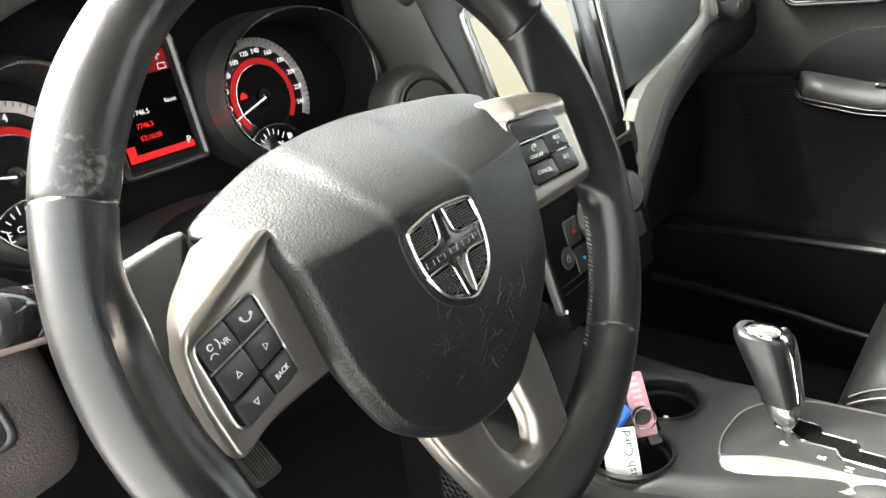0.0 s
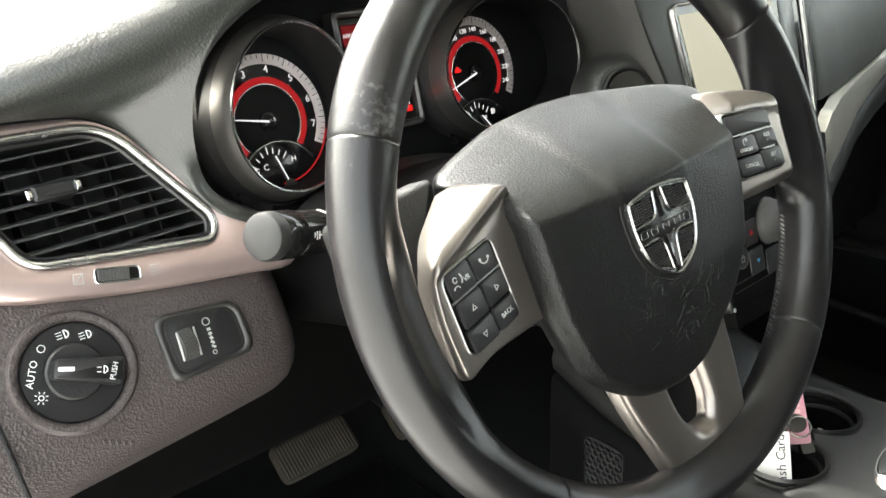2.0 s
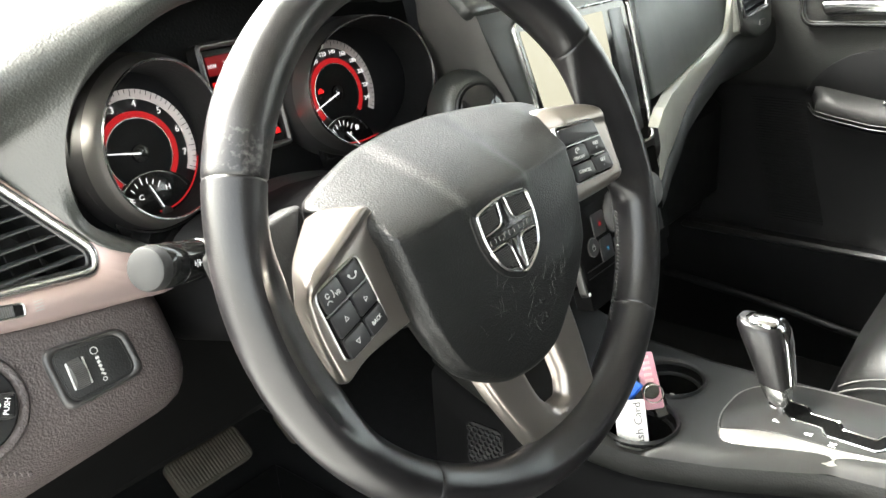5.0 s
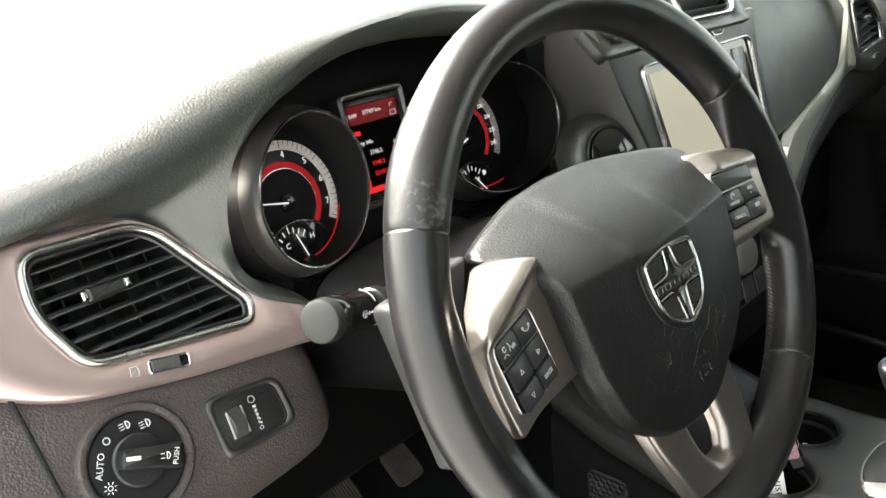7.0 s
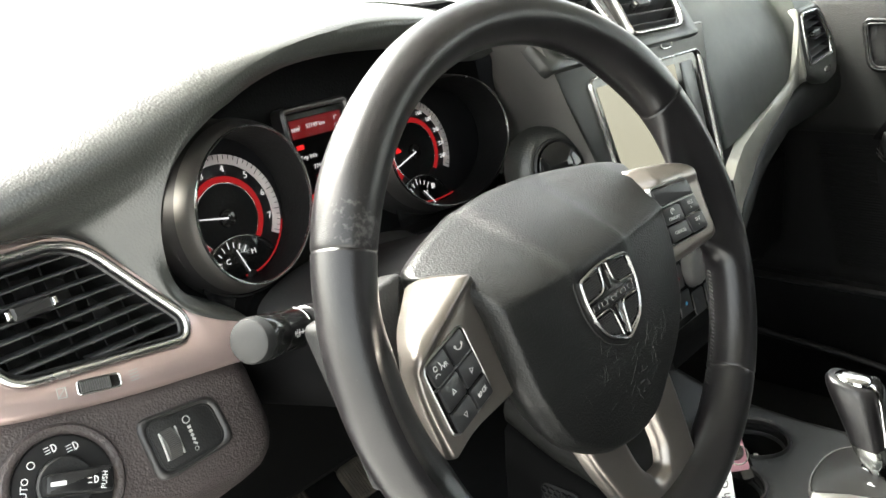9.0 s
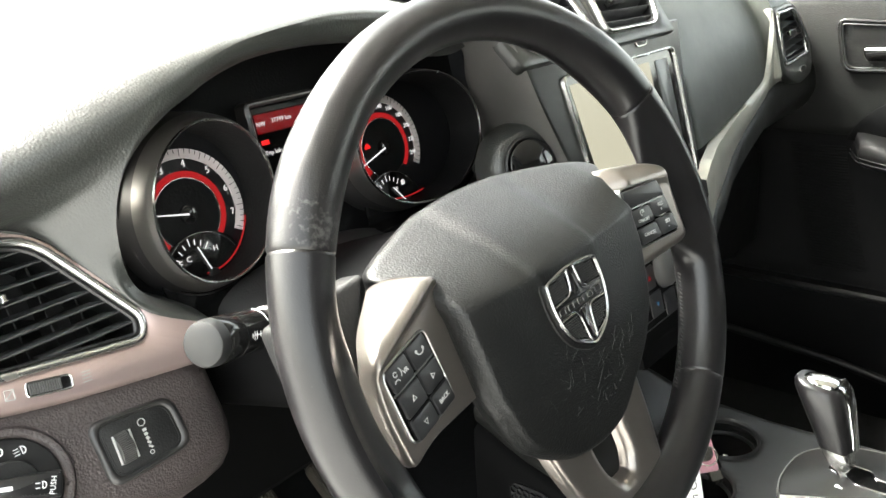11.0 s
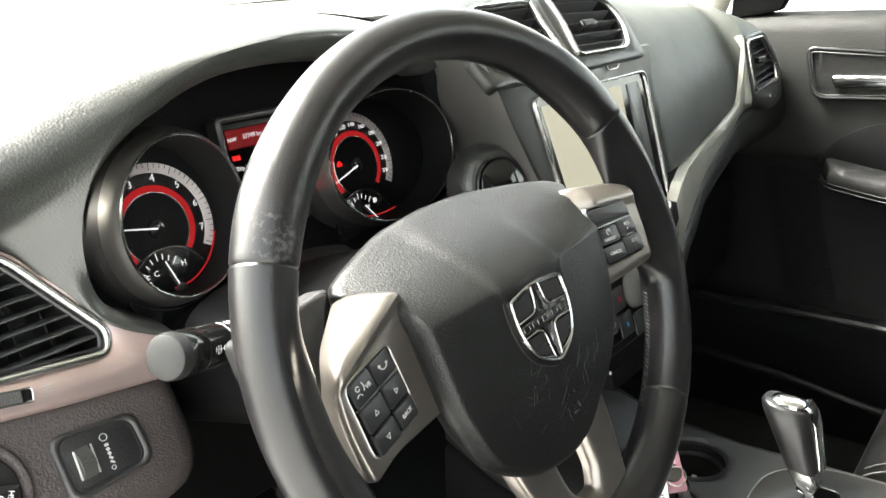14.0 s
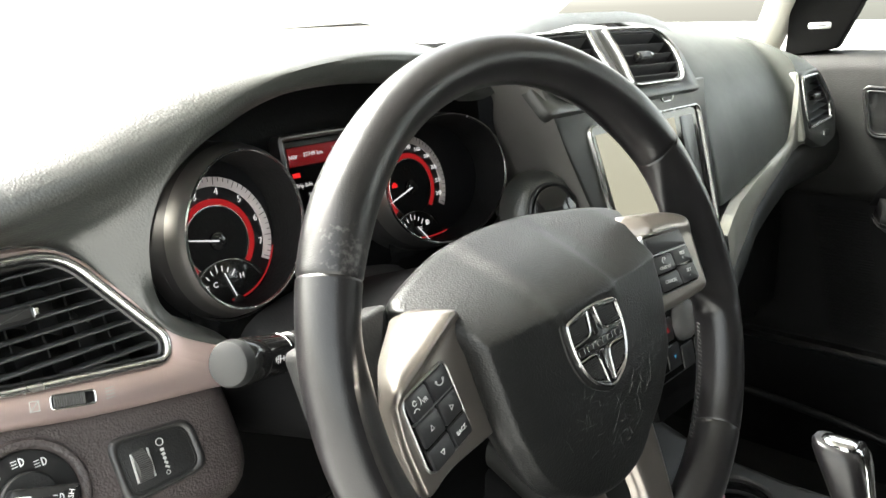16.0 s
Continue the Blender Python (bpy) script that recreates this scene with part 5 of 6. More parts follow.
# ---- console between the seats ----
con = thing("centre_console", pose(0.37, -0.1, 0.0), "dark grey plastic centre console with cup holders", "centre console", kind="structure")
NM = con.matrix_basis.inverted()
CT = 0.310


def con_top(y):
    return float(np.interp(y, [-0.6, -0.2, 0.0, 0.10, 0.20, 0.30], [0.330, 0.312, 0.306, 0.312, 0.345, 0.40]))


def con_edge(y):
    """The driver's side edge of the console, which draws in towards the rear."""
    return float(np.interp(y, [-0.6, -0.171, -0.142, -0.076, 0.0, 0.024, 0.26], [0.380, 0.332, 0.317, 0.286, 0.262, 0.256, 0.238]))


cups = [(0.404, 0.030, 0.0385), (0.304, 0.022, 0.0420)]


def console_top():
    """The top sheet: a grid whose cells over the cup holders are left out and rimmed."""
    bm = bmesh.new()
    xs_, ys_ = np.linspace(0.0, 1.0, 63), np.linspace(-0.60, 0.26, 181)
    keep = {}
    for i, across in enumerate(xs_):
        for j, y in enumerate(ys_):
            x = con_edge(y) + (0.486 - con_edge(y)) * across
            edge = min(x - con_edge(y), 0.486 - x)
            z = con_top(y) - 0.012 * max(0.0, 1 - edge / 0.022) ** 2
            px_, py_ = x, y
            for cx, cy_, r in cups:
                d = math.hypot(x - cx, y - cy_)
                if r - 0.004 < d < r + 0.0035:
                    px_, py_ = cx + (x - cx) / d * r, cy_ + (y - cy_) / d * r
                    z -= 0.002
            keep[i, j] = (bm.verts.new((px_, py_, z)), any(math.hypot(x - cx, y - cy_) < r - 0.004 for cx, cy_, r in cups))
    for i in range(len(xs_) - 1):
        for j in range(len(ys_) - 1):
            q = [keep[a] for a in ((i, j), (i + 1, j), (i + 1, j + 1), (i, j + 1))]
            if not any(k for _, k in q):
                bm.faces.new([v for v, _ in q])
    for v in [v for v in bm.verts if not v.link_faces]:
        bm.verts.remove(v)
    return bm


part("top", moved(console_top(), NM), CONSOLE, con, "satin grey console top", angle=60)
for s in (-1, 1):
    rows, low_rows = [], []
    for y in np.linspace(-0.6, 0.26, 40):
        t, x = con_top(y), con_edge(y) if s < 0 else 0.486
        rows.append([V(x, y, t - 0.012), V(x + s * 0.003, y, t - 0.017), V(x + s * 0.005, y, t - 0.026), V(x + s * 0.003, y, t - 0.038), V(x - s * 0.003, y, t - 0.044)])
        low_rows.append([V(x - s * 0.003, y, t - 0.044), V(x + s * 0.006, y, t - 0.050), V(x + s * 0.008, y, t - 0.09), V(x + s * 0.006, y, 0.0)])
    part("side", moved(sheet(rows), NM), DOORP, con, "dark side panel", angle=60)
    # Lower half of the side carries its shade as a near-black colour.
    part("lower_side", moved(sheet(low_rows), NM), SHROUD, con, "lower side panel, blackened for the shade near the floor", angle=60)
for cx, cy_, r in cups:
    part("cup_holder", moved(lathe([(r + 0.002, CT - 0.001), (r + 0.0005, CT - 0.004), (r - 0.002, CT - 0.02), (r - 0.006, CT - 0.075), (0.002, CT - 0.078)], 48, cx, cy_, cap0=False), NM), GLOSS, con, "deep black cup holder", angle=50)
    part("inner_lip", moved(lathe([(r - 0.0015, CT - 0.016), (r - 0.0030, CT - 0.0155), (r - 0.0042, CT - 0.017), (r - 0.0040, CT - 0.020)], 48, cx, cy_, cap0=False, cap1=False), NM), CAPGREY, con, "stepped lip inside the cup holder", angle=60)
    part("cup_ring", moved(lathe([(r + 0.0030, CT - 0.0045), (r + 0.0020, CT - 0.0005), (r - 0.0005, CT - 0.002), (r - 0.001, CT - 0.006)], 48, cx, cy_, cap0=False, cap1=False), NM), SMOOTHDARK, con, "dark cup rim", angle=50)
# shift gate
SILVERG = mat("bright_satin_silver", (0.25, 0.24, 0.225), 0.36, metal=0.85, vary=0.04, rvary=0.01)
gate_o = rounded([(0.318, -0.060), (0.360, -0.042), (0.430, -0.044), (0.470, -0.090), (0.486, -0.33), (0.395, -0.33), (0.350, -0.170), (0.318, -0.090)], [0.014, 0.03, 0.03, 0.04, 0.01, 0.01, 0.06, 0.03], 6)
sg = thing("shift_gate", pose(-0.0095, -0.0050, CT - 0.0015, 0, 0, 0), "silver-edged automatic shift gate with black slot", "shift gate")
gate_c = V(0.402, -0.19)
gate_r = resample(gate_o, gate_c, 120)
gate_i = [V(max(q.x, float(np.interp(q.y, [-0.33, -0.17, -0.11, -0.085, -0.050], [0.400, 0.366, 0.3615, 0.354, 0.334]))), q.y) for q in inset(gate_r, 0.0025)]
part("plate", prism(inset(gate_i, 0.0005), -0.006, 0.0062, 0.0015), CONSOLE, sg, "satin dark grey plate", angle=50)
part("edge_trim", loft([at_z(gate_r, -0.008), at_z(gate_r, -0.0035), at_z(inset(gate_r, 0.0012), -0.0020), at_z(inset(gate_i, -0.0010), 0.0055), at_z(gate_i, 0.0055), at_z(inset(gate_i, 0.001), -0.004)], around=True), SILVERG, sg, "broad brushed silver edge towards the driver", angle=40)
sl_c = [(0.408, -0.085), (0.424, -0.085), (0.424, -0.118), (0.412, -0.124), (0.412, -0.155), (0.400, -0.160), (0.400, -0.195), (0.412, -0.200), (0.412, -0.31), (0.394, -0.31), (0.394, -0.205), (0.384, -0.198), (0.384, -0.150), (0.396, -0.145), (0.396, -0.112), (0.402, -0.106)]
slo = inset(rounded(sl_c, 0.003, 3), -0.0022)
# No opening is cut: a flat black fill gives the slot's inner shade.
part("slot", prism(slo, 0.004, 0.0064, 0.0), SLOTBLACK, sg, "flat black zigzag fill for the shade inside the slot")
part("slot_edge", tube([V(p.x, p.y, 0.0066) for p in slo], 0.0013, 6, True), CHROME, sg, "bright slot edge")
for ch, x, y in (("P", 0.386, -0.100), ("R", 0.380, -0.135), ("N", 0.374, -0.160), ("D", 0.368, -0.188)):
    writing("lettering", ch, 0.0105, PRINT, sg, x - 0.004, y, 0.0064, 0)
sh = thing("shift_lever", pose(0.397, -0.100, CT - 0.005), "black leather gear shift lever with chrome cap", "shift lever")
SHM = pose(-0.400, 0.103, -CT)
part("stem", moved(tube(smooth_path([V(0.3965, -0.1110, 0.304), V(0.3968, -0.1060, 0.322), V(0.3970, -0.1020, 0.336)], 5), [0.0045] * 5 + [0.0055] * 6, 16), SHM), CHROME, sh, "polished metal stem")


def knob_ring(c, rx, ry, n=40, sq=0.78, low=0.0):
    """A squarish ring round the lever, lower towards the rear where low is given."""
    out = []
    for i in range(n):
        a = 2 * math.pi * i / n
        ca, sa = math.cos(a), math.sin(a)
        px_, py_ = rx * abs(ca) ** sq * (1 if ca > 0 else -1), ry * abs(sa) ** sq * (1 if sa > 0 else -1)
        out.append(Vector(c) + V(px_, py_, low * py_ / ry))
    return out


part("collar", moved(loft([knob_ring((0.3970, -0.1040, 0.3285), 0.0075, 0.0085), knob_ring((0.3975, -0.1025, 0.3345), 0.0120, 0.0135), knob_ring((0.3990, -0.0985, 0.3440), 0.0140, 0.0160), knob_ring((0.4000, -0.0955, 0.3515), 0.0150, 0.0170)], cap0=True, cap1=True), SHM), SATCHROME, sh, "satin metal collar", angle=50)
kr = [((0.4000, -0.0950, 0.3515), 0.0158, 0.0178), ((0.4008, -0.0915, 0.3620), 0.0168, 0.0190), ((0.4020, -0.0850, 0.3800), 0.0182, 0.0215), ((0.4035, -0.0780, 0.3980), 0.0192, 0.0238), ((0.4045, -0.0735, 0.4090), 0.0192, 0.0245), ((0.4050, -0.0715, 0.4150), 0.0180, 0.0235), ((0.4052, -0.0708, 0.4185), 0.0150, 0.0205)]
part("knob", moved(loft([knob_ring(*k, low=0.003) for k in kr], cap0=True, cap1=True), SHM), LEATHER, sh, "black leather knob", angle=60)
part("knob_cap", moved(loft([knob_ring((0.4065, -0.0735, 0.4160), 0.0142, 0.0195), knob_ring((0.4065, -0.0735, 0.4192), 0.0136, 0.0188), knob_ring((0.4065, -0.0735, 0.4212), 0.0112, 0.0160), knob_ring((0.4065, -0.0735, 0.4220), 0.0060, 0.0100)], cap0=True, cap1=True), SHM), CHROME, sh, "chrome knob cap", angle=60)
spine = [((0.4120, -0.0925, 0.4175), 0.0120), ((0.4118, -0.0985, 0.4105), 0.0112), ((0.4108, -0.1030, 0.3980), 0.0098), ((0.4090, -0.1065, 0.3800), 0.0085), ((0.4068, -0.1105, 0.3620), 0.0074), ((0.4050, -0.1120, 0.3530), 0.0068)]
part("rear_strip", moved(loft([[Vector(c) + V(w * math.cos(a), 0.0042 * math.sin(a), 0.0022 * math.sin(a)) for a in np.linspace(0, 2 * math.pi, 17)[:-1]] for c, w in spine], cap0=True, cap1=True), SHM), CHROME, sh, "chrome strip down the back of the knob", angle=60)

# ---- passenger side vent pod ----
QM = leaning((0.93, 0.158, 0.70), 8.0)
pod_o = rounded([(-0.062, 0.0465), (0.012, 0.0520), (0.060, 0.020), (0.092, -0.020), (0.090, -0.068), (0.020, -0.080), (-0.040, -0.052), (-0.053, -0.010)], [0.012, 0.02, 0.02, 0.02, 0.02, 0.03, 0.012, 0.02], 5)
pv_o = rounded([(-0.056, 0.0405), (0.013, 0.0420), (0.062, -0.002), (0.069, -0.034), (-0.034, -0.041), (-0.044, -0.010)], [0.008, 0.012, 0.012, 0.008, 0.008, 0.02], 5)
pod = thing("vent_pod", QM, "black and silver housing of the passenger air vent", "vent housing")
pcn = V(0.005, 0.0)
part("housing", plate_with_hole(resample(pod_o, pcn), resample(pv_o, pcn), -0.030, 0.002, 0.003), PAD, pod, "black housing", angle=50)
part("trim_strip", prism(rounded([(-0.067, 0.0495), (-0.058, 0.0475), (-0.050, -0.010), (-0.039, -0.054), (-0.050, -0.060), (-0.062, -0.01)], [0.006, 0.006, 0.03, 0.006, 0.006, 0.04], 5), -0.012, -0.0015, 0.002), CHAMP, pod, "champagne silver strip", angle=50)
vent("air_vent", QM, inset(pv_o, -0.001), 6, 0.10, (-0.003, 0.006), "passenger air vent with black slats", "dashboard air vents", 3, 0.035, 0.004, 0.005)
rl = thing("vent_roller", QM @ pose(0.040, -0.055, 0.003), "small bright thumbwheel below the passenger vent", "thumbwheel", "vent rollers")
part("slot", rim_frame(rect(-0.012, 0.012, -0.005, 0.005, 0.003), 0.0014, -0.001, 0.0012, 0.0005), SATCHROME, rl, "bright slot edge")
part("well", prism(rect(-0.0105, 0.0105, -0.004, 0.004, 0.002), -0.001, 0.0010, 0), SMOOTHDARK, rl)

# ---- keys and tags in the cup holder ----
CARD_AT, BLUE_AT, PINK_AT = V(0.283, 0.020, 0.312), V(0.317, 0.040, 0.330), V(0.352, 0.034, 0.330)
KEYS_AT, BLADE_AT = V(0.346, 0.028, 0.320), V(0.379, 0.016, 0.292)


def upright(p, turn, lean_=0.0):
    """A small card's pose: it faces the driver's door from p, with x across and y up it, turned by some degrees in its own plane."""
    nrm = V(-0.62, -0.30, 0.62 + lean_).normalized()
    side_ = V(0, 0, 1).cross(nrm).normalized()
    return axes(p, side_, nrm.cross(side_)) @ pose(0, 0, 0, 0, 0, turn)


kt = thing("wash_card", upright(CARD_AT, 8), "white printed card standing in the cup holder", "card")
part("card", prism(rect(-0.0165, 0.0165, -0.035, 0.028, 0.002), -0.0004, 0.0004, 0.0002), CARD, kt)
writing("lettering", "Wash Card", 0.0125, INK, kt, 0.008, -0.004, 0.0006, 90)
kb = thing("key_bunch", pose(0.315, 0.02, 0.24), "bunch of keys with blue and pink tags in the cup holder", "keys")
KB = kb.matrix_basis.inverted()
part("blue_tag", moved(box(-0.0075, 0.0075, -0.015, 0.015, -0.004, 0.004, 0.002), KB @ upright(BLUE_AT, -35)), BLUE, kb, "blue plastic tag")
pk_m = KB @ upright(PINK_AT, 14)
part("pink_tag", moved(prism(rect(-0.0105, 0.0105, -0.034, 0.032, 0.003), -0.0012, 0.0012, 0.0006), pk_m), PINK, kb, "pink tag with raised bars")
part("tag_bar", join(*[moved(box(-0.0015, 0.0080, -0.0018, 0.0018, 0.001, 0.0018, 0.0003), pk_m @ pose(-0.003, 0.026 - 0.0068 * i, 0)) for i in range(7)]), mat("pale_pink", (0.75, 0.50, 0.52), 0.5), kb, "pale raised bars", "stuff")
part("key_head", moved(lathe([(0.009, -0.004), (0.0105, 0.0), (0.009, 0.004)], 20), KB @ upright(KEYS_AT, 0)), GLOSS, kb, "black key head")
part("key_head", moved(box(-0.009, 0.009, -0.016, 0.016, -0.005, 0.005, 0.003), KB @ upright(KEYS_AT, 20) @ pose(0.004, -0.018, -0.004)), GLOSS, kb, "black key fob")
part("key_ring", moved(tube([V(0.0105 * math.cos(a), 0.0105 * math.sin(a), 0) for a in np.arange(0, 6.2, 0.25)], 0.0008, 6, True), KB @ upright(KEYS_AT, 0) @ pose(0.003, -0.004, 0.007)), CHROME, kb, "steel key ring")
part("key_blade", moved(box(-0.003, 0.003, -0.012, 0.012, -0.001, 0.001, 0.0005), KB @ pose(*BLADE_AT, 25, 10, -60)), SATCHROME, kb, "steel key blade")

# ---- pedals and driver's footwell ----
def pedal(name, m, w, h, label):
    p = thing(name, m, label, "pedal")
    part("plate", prism(rect(-w / 2, w / 2, -h / 2, h / 2, 0.012), -0.012, 0.0, 0.003), RUBBER, p, "worn rubber plate")
    n = int(w / 0.0052)
    for i in range(n):
        x = -w / 2 + 0.006 + (w - 0.012) * i / (n - 1)
        part("rib", box(x - 0.0014, x + 0.0014, -h / 2 + 0.005, h / 2 - 0.005, -0.002, 0.0024, 0.0008), RUBBER, p)
    part("arm", tube([V(0, 0, -0.01), V(0, 0.06, -0.05), V(0, 0.20, -0.06)], 0.008, 10), DARK, p, "black steel arm")
    return p


pedal("brake_pedal", leaning((0.098, 0.570, 0.150), 50), 0.122, 0.056, "wide worn brake pedal with ribbed rubber")
pedal("accelerator_pedal", leaning((0.248, 0.560, 0.136), 50), 0.050, 0.060, "narrow worn accelerator pedal")
mt = thing("floor_mat", pose(0.08, 0.30, 0.004), "black rubber floor mat with raised cells", "floor mat")
part("sheet", box(-0.30, 0.18, -0.35, 0.35, -0.002, 0.004, 0.002), SMOOTHDARK, mt)

# ---- passenger door ----
door = thing("door_1", pose(1.08, -0.2, 0.4), "closed dark grey passenger door with armrest and chrome handle", "door", kind="structure")
OM = door.matrix_basis.inverted()
rows, low_rows = [], []
for y in np.linspace(0.40, -1.0, 40):
    bel = 0.765 - 0.02 * max(0, y - 0.15)
    rows.append([V(1.140, y, bel), V(1.105, y, bel + 0.004), V(1.080, y, bel - 0.006), V(1.070, y, bel - 0.03), V(1.074, y, 0.66), V(1.080, y, 0.60), V(1.083, y, 0.535), V(1.086, y, 0.522), V(1.093, y, 0.516)])
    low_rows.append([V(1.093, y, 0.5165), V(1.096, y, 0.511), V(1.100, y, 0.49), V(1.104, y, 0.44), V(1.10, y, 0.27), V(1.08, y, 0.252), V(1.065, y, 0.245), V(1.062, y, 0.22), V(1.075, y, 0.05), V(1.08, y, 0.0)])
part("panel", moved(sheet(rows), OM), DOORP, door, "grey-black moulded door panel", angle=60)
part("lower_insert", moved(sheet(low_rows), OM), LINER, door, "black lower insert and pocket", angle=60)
ho = rounded([(0.128, 0.712), (-0.03, 0.704), (-0.03, 0.632), (0.112, 0.628)], [0.016, 0.01, 0.012, 0.02], 5)
HMm = OM @ Matrix(((0, 0, -1, 1.070), (1, 0, 0, 0), (0, 1, 0, 0), (0, 0, 0, 1)))
part("handle_surround", moved(rim_frame(inset(ho, -0.003), 0.008, -0.004, 0.005, 0.002), HMm), GLOSS, door, "gloss black handle surround", angle=50)
part("handle_frame", moved(rim_frame(inset(ho, 0.0050), 0.0020, -0.004, 0.0056, 0.0008), HMm), SMOOTHDARK, door, "thin satin black inner frame", angle=50)
part("handle_well", moved(prism(inset(ho, 0.007), -0.003, 0.002, 0.0), HMm), GLOSS, door, "dark recessed handle well")
part("handle", moved(prism(rounded([(0.085, 0.668), (-0.02, 0.672), (-0.02, 0.650), (0.078, 0.645)], 0.008), 0.001, 0.012, 0.004), HMm), CHROME, door, "chrome pull handle", angle=50)
rows = []
for y in np.linspace(0.095, -0.75, 30):
    k = min(1.0, (0.095 - y) / 0.03) ** 0.5
    z = 0.527 - 0.02 * max(0.0, min(1, -(y - 0.095) / 0.12))
    rows.append([V(1.10, y, z + 0.004), V(1.10 - 0.035 * k, y, z + 0.004), V(1.10 - 0.066 * k, y, z - 0.002), V(1.10 - 0.078 * k, y, z - 0.018), V(1.10 - 0.074 * k, y, z - 0.036), V(1.10 - 0.04 * k, y, z - 0.05), V(1.10, y, z - 0.052)])
ar = part("armrest", moved(sheet(rows), OM), ARMREST, door, "padded leather armrest with seam", angle=60)
part("seam", moved(tube([V(1.10 - 0.0785 * min(1.0, (0.095 - y) / 0.03) ** 0.5, y, 0.500 - 0.02 * max(0.0, min(1, -(y - 0.095) / 0.12))) for y in np.linspace(0.09, -0.75, 40)], 0.0006, 5), OM), PALETHREAD, ar, "pale seam")
part("seam", moved(tube([V(1.10 - 0.0785 * min(1.0, (0.095 - y) / 0.03) ** 0.5, y, 0.493 - 0.02 * max(0.0, min(1, -(y - 0.095) / 0.12))) for y in np.linspace(0.09, -0.75, 40)], 0.0006, 5), OM), PALETHREAD, ar, "pale seam")
arch = rounded([(0.100, 0.512), (0.086, 0.540), (0.060, 0.567), (0.020, 0.588), (-0.05, 0.598), (-0.30, 0.600), (-0.36, 0.56), (-0.36, 0.512)], [0.004, 0.03, 0.03, 0.03, 0.03, 0.04, 0.03, 0.004], 5)
# A raised black plate stands in for the shade of the pull recess.
part("recess_shade", moved(prism(arch, -0.012, 0.0005, 0.001), OM @ Matrix(((0, 0, -1, 1.0735), (1, 0, 0, 0), (0, 1, 0, 0), (0, 0, 0, 1)))), SHROUD, door, "raised black plate for the shaded pull recess above the armrest", angle=50)
ribs = []
for k in range(48):
    z = 0.494 - 0.005 * k
    y_end = float(np.interp(z, [0.258, 0.34, 0.422, 0.494], [0.046, 0.069, 0.090, 0.104]))
    x = float(np.interp(z, [0.27, 0.44, 0.49], [1.100, 1.104, 1.100]))
    ribs.append(box(x - 0.0018, x + 0.004, y_end, y_end + 0.095, z - 0.0012, z + 0.0012, 0.0008))
part("ribbing", moved(join(*ribs), OM), LINER, door, "fine moulded ribs", "stuff")
part("sill_ridge", moved(tube(smooth_path([V(1.052, 0.33, 0.131), V(1.045, 0.10, 0.114), V(1.040, -0.05, 0.094), V(1.040, -0.40, 0.07)], 6), 0.008, 10), OM), DARK, door, "raised edge of the door sill")
part("window_switch", moved(box(1.045, 1.075, -0.10, -0.03, 0.508, 0.516, 0.003), OM), GLOSS, door, "black window switch")
part("pocket", moved(box(1.045, 1.10, -0.75, 0.30, 0.236, 0.250, 0.005), OM), DARK, door, "door pocket lip")
sail = rounded([(0.265, 0.757), (0.181, 0.771), (0.150, 0.838), (0.135, 0.88), (0.262, 0.88)], [0.01, 0.008, 0.01, 0.01, 0.01], 4)
SL_ = OM @ Matrix(((0, 0, -1, 1.085), (1, 0, 0, 0), (0, 1, 0, 0), (0, 0, 0, 1)))
sm = part("mirror_sail", moved(prism(sail, -0.02, 0.004, 0.003), SL_), SLOTBLACK, door, "black corner panel with speaker badge")
part("badge", moved(prism(rounded([(0.229, 0.803), (0.191, 0.804), (0.191, 0.815), (0.229, 0.814)], 0.004), 0.003, 0.005, 0.0005), SL_), SATCHROME, sm, "small silver badge")
part("badge_bar", moved(join(strip((0.222, 0.8088), (0.199, 0.8093), 0.0022, 0.005, 0.0003)), SL_), INK, sm)
part("window_frame", moved(box(1.075, 1.12, -1.0, 0.24, 1.13, 1.20, 0.01), OM), SMOOTHDARK, door, "black window frame")
gp = part("pane", moved(box(1.098, 1.102, -0.95, 0.17, 0.74, 1.16, 0.001), OM), GLASS, door, "clear side window")
gp.visible_shadow = False

# ---- body shell ----
solo("ceiling", box(-0.40, 1.08, -1.6, 0.22, 1.20, 1.24, 0.015), HEADLINER, "beige fabric headliner", "headliner", "structure")
for nm, x0, x1 in (("pillar_left", -0.39, -0.30), ("pillar_right", 1.09, 1.00)):
    pts = [V(x0, 0.62, 0.80), V((x0 * 2 + x1) / 3, 0.45, 0.95), V((x0 + x1) / 2, 0.32, 1.08), V(x1, 0.18, 1.21)]
    if x0 > 0:
        pts = [V(1.090, 0.330, 0.72), V(1.088, 0.287, 0.82), V(1.075, 0.262, 0.90), V(1.035, 0.20, 1.08), V(1.0, 0.15, 1.21)]
    solo(nm, tube(smooth_path(pts, 6), 0.035 if x0 < 0 else 0.020, 14, flat=1.5), HEADLINER, "beige trimmed windscreen pillar", "pillar", "structure", angle=60)
ws = solo("window_1", sheet([[(-0.40, 0.80, 0.82), (1.12, 0.80, 0.82)], [(-0.32, 0.20, 1.215), (1.05, 0.20, 1.215)]]), GLASS, "clear sloping windscreen", "windscreen", "structure")
ws.visible_shadow = False
# Rear and left walls are unseen, added to hold back light from behind.
solo("wall_rear", box(-0.36, 1.12, -1.66, -1.6, -0.05, 1.22, 0.01), DOORP, "unseen plain wall added to block light from the rear", "wall", "structure")
solo("wall_right", box(1.10, 1.14, -1.6, -1.0, -0.05, 0.78, 0.01), DOORP, "plain side wall behind the door", "wall", "structure")
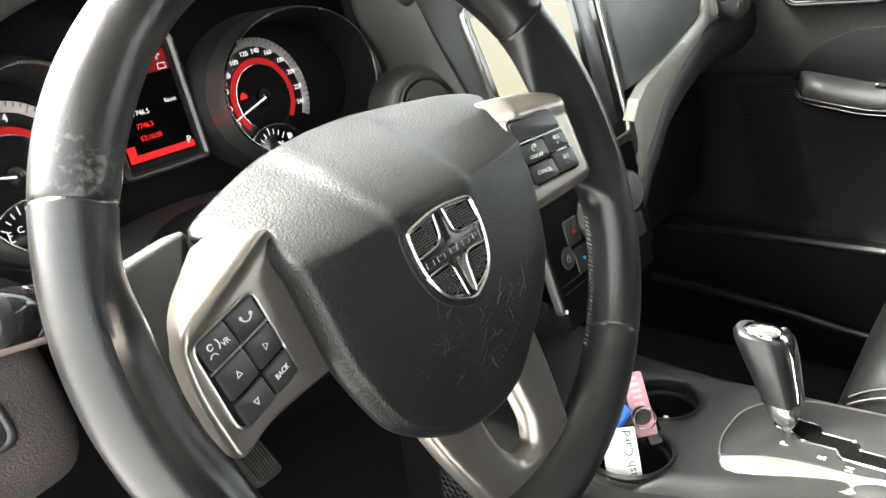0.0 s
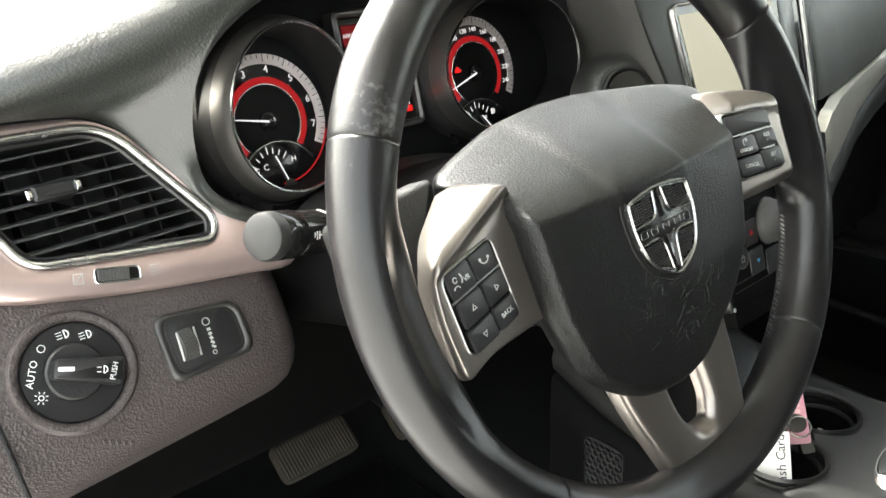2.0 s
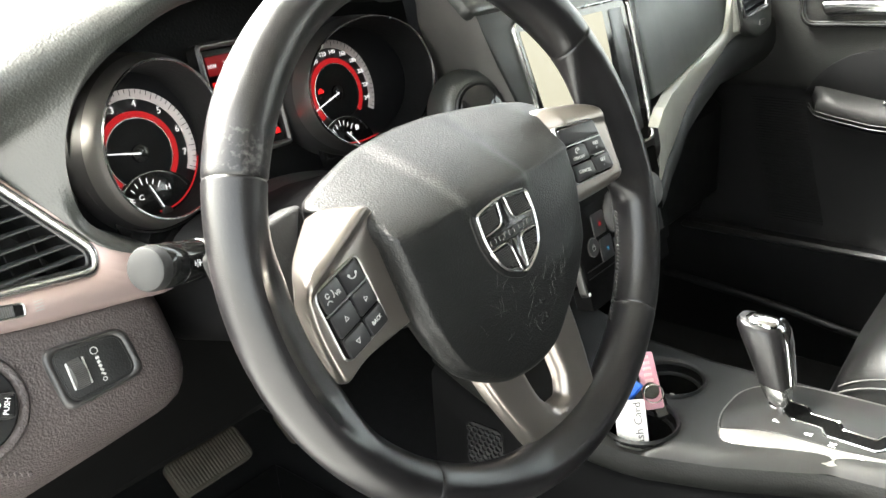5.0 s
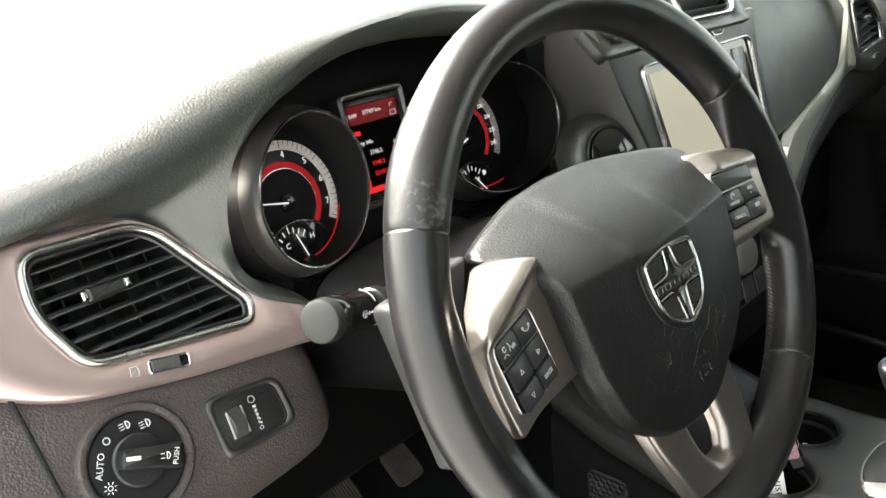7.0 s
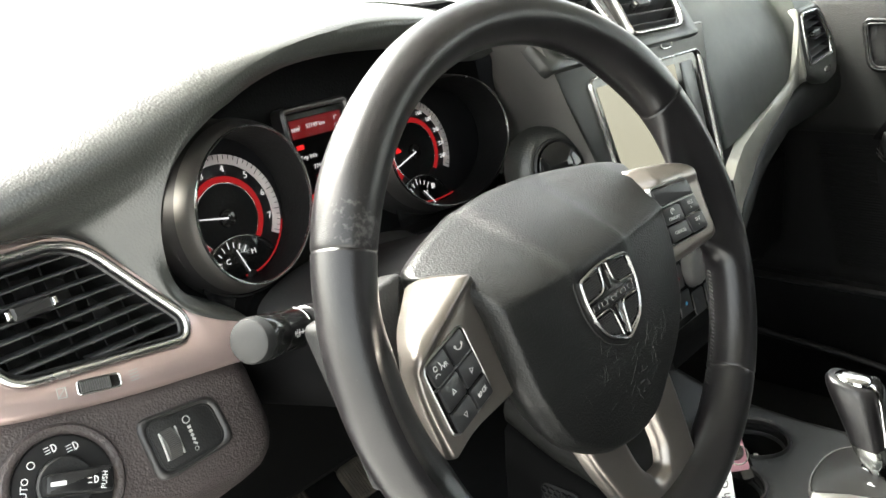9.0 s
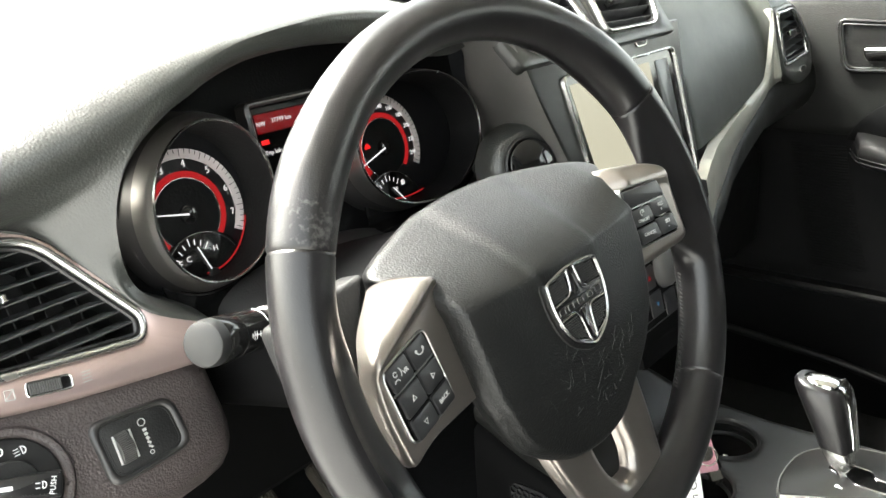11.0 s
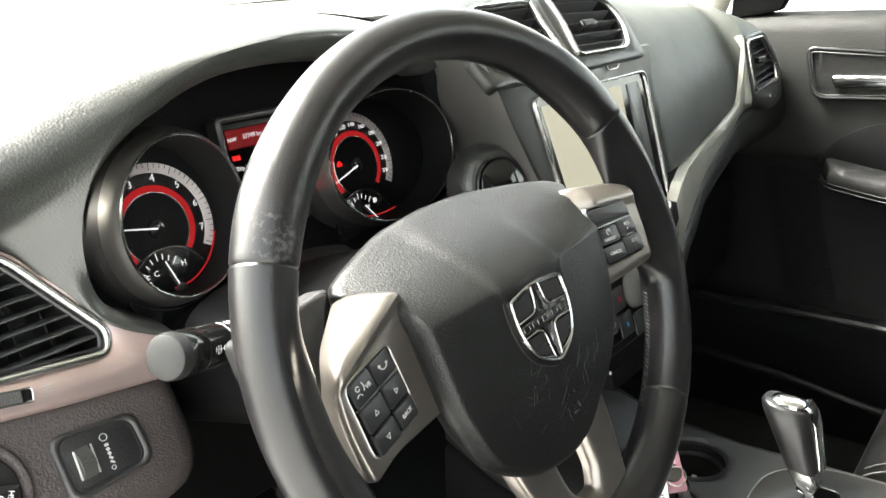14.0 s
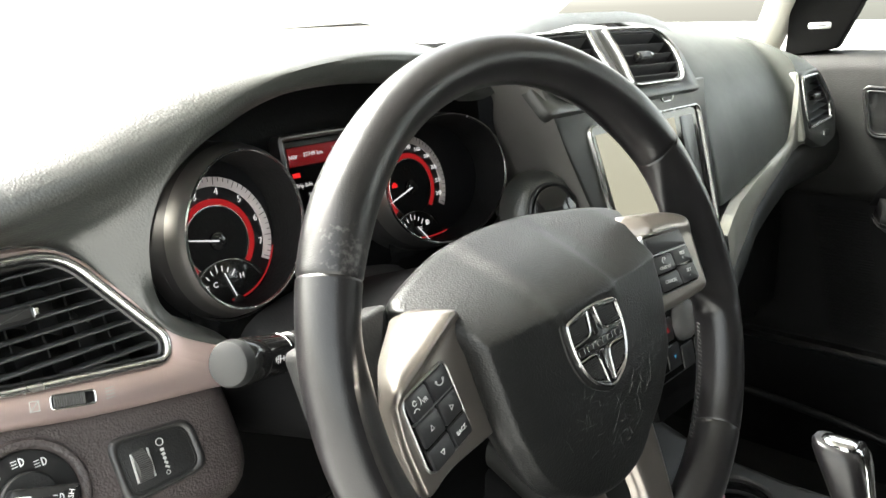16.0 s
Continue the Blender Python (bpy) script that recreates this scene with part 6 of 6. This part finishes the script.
solo("window_2", box(1.118, 1.122, -1.6, -1.0, 0.78, 1.20, 0.001), GLASS, "clear rear side window", "window", "structure").visible_shadow = False
solo("wall_left", box(-0.40, -0.36, -1.6, -0.62, -0.05, 1.22, 0.01), DOORP, "unseen plain wall added to block light behind the open doorway", "wall", "structure")
solo("pillar_centre_left", box(-0.40, -0.33, -0.66, -0.56, -0.05, 1.22, 0.02), DOORP, "dark door pillar beside the driver", "pillar", "structure")
solo("pillar_centre_right", box(1.06, 1.13, -1.05, -0.95, 0.75, 1.22, 0.02), DOORP, "dark door pillar behind the passenger window", "pillar", "structure")
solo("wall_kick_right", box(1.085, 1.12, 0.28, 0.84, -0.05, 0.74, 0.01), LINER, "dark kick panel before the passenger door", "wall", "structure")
solo("wall_kick", box(-0.40, -0.36, 0.30, 0.84, -0.05, 0.70, 0.01), DARK, "dark kick panel beside the pedals", "wall", "structure")

solo("garden_wall", box(23.4, 23.9, -3.0, 5.5, GZ, -0.01, 0.03), TAN, "low tan stone wall outside on the pale ground", "wall")

# ---- seats ----
def cushion(x0, x1, y0, y1, z0, z1, puff):
    rows_ = []
    nx, ny = 18, 18
    for i in range(nx + 1):
        u_ = i / nx
        r_ = []
        for j in range(ny + 1):
            v_ = j / ny
            e = (1 - abs(2 * u_ - 1) ** 5) * (1 - abs(2 * v_ - 1) ** 5)
            r_.append(V(x0 + (x1 - x0) * u_, y0 + (y1 - y0) * v_, z0 + (z1 - z0) * max(0.0, e) ** 0.45 + puff * math.sin(math.pi * u_) * math.sin(math.pi * v_)))
        rows_.append(r_)
    return sheet(rows_)


seat = thing("passenger_seat", pose(0.78, -0.35, 0.0), "dark grey leather passenger seat", "seat")
TM = seat.matrix_basis.inverted()
cu = part("cushion", moved(cushion(0.535, 1.03, -0.62, -0.090, 0.18, 0.345, 0.02), TM), SEATL, seat, "padded leather cushion", angle=70)
def on_cushion(u_, v_):
    e = (1 - abs(2 * u_ - 1) ** 5) * (1 - abs(2 * v_ - 1) ** 5)
    return V(0.535 + 0.495 * u_, -0.62 + 0.53 * v_, 0.181 + 0.165 * max(0.0, e) ** 0.45 + 0.02 * math.sin(math.pi * u_) * math.sin(math.pi * v_))


for u_ in (0.045, 0.057):
    part("piping", moved(tube([on_cushion(u_, v_) for v_ in np.linspace(0.1, 0.94, 40)], 0.0010, 6), TM), PALETHREAD, cu, "pale stitched seam")
back_rows = []
for z, y0, th, wd in ((0.26, -0.640, 0.10, 0.20), (0.30, -0.640, 0.14, 0.225), (0.45, -0.700, 0.15, 0.235), (0.65, -0.800, 0.14, 0.230), (0.82, -0.890, 0.11, 0.205), (0.88, -0.930, 0.06, 0.17)):
    back_rows.append([V(0.78 + p.x, y0 - th / 2 + p.y, z) for p in rect(-wd, wd, -th / 2, th / 2, 0.04, 5)])
part("backrest", moved(loft(back_rows, cap0=True, cap1=True), TM), SEATL, seat, "reclined leather backrest", angle=70)
part("base", moved(box(0.58, 0.98, -0.60, -0.15, 0.0, 0.20, 0.02), TM), DARK, seat)

# ---- honeycomb side grille of the console ----
gr = thing("console_grille", Matrix(((0, 0, -1, 0.2335), (-1, 0, 0, 0.185), (0, 1, 0, 0.232), (0, 0, 0, 1))), "black plastic honeycomb grille on the console side", "grille")
part("backing", prism(rect(-0.026, 0.026, -0.046, 0.044, 0.012), -0.003, 0.0, 0.0005), CARPET, gr)
cells = []
for r_ in range(-6, 7):
    for c_ in range(-4, 5):
        x, y = c_ * 0.0082 + (0.0041 if r_ % 2 else 0.0), r_ * 0.0071
        if abs(x) < 0.023 and abs(y) < 0.041:
            cells.append(rim_frame(circle(0.0050, 6, x, y, a0=math.pi / 6), 0.0010, 0.0, 0.0030, 0.0003))
part("cell", join(*cells), DARK, gr, "raised honeycomb cells", "stuff")

# ---- small marks and seams of the driver's panel ----
part("end_seam", tube([V(*lp(-0.300, 0.700), 0.004), V(*lp(-0.325, 0.640), 0.0005), V(*lp(-0.322, 0.600), 0.0005), V(*lp(-0.319, 0.55), 0.0005), V(*lp(-0.316, 0.50), -0.001)][1:], 0.0016, 8), CARPET, panel, "dark seam at the dash end")
for k in range(5):
    x, y = lp(-0.2685 + 0.0036 * k, 0.5285 - 0.0017 * k)
    part("embossed_mark", prism(rect(x - 0.0012, x + 0.0012, y - 0.0016, y + 0.0016, 0.0003), -0.001, 0.0008, 0.0002), LOWER, panel)
for k, (x, y, w_, h_) in enumerate(((0.006, -0.070, 0.004, 0.0012), (0.010, -0.068, 0.0012, 0.005), (0.0135, -0.071, 0.004, 0.0012), (0.008, -0.078, 0.005, 0.0012), (0.0145, -0.080, 0.0012, 0.006), (0.0105, -0.085, 0.0045, 0.0012))):
    part("embossed_mark", moved(prism(rect(-w_ / 2, w_ / 2, -h_ / 2, h_ / 2, 0.0004), -0.001, 0.0006, 0.0002), pose(x, y, skin_height(x, y, 0.05) - 0.0001, -12, 0, 0)), COVER, cover)
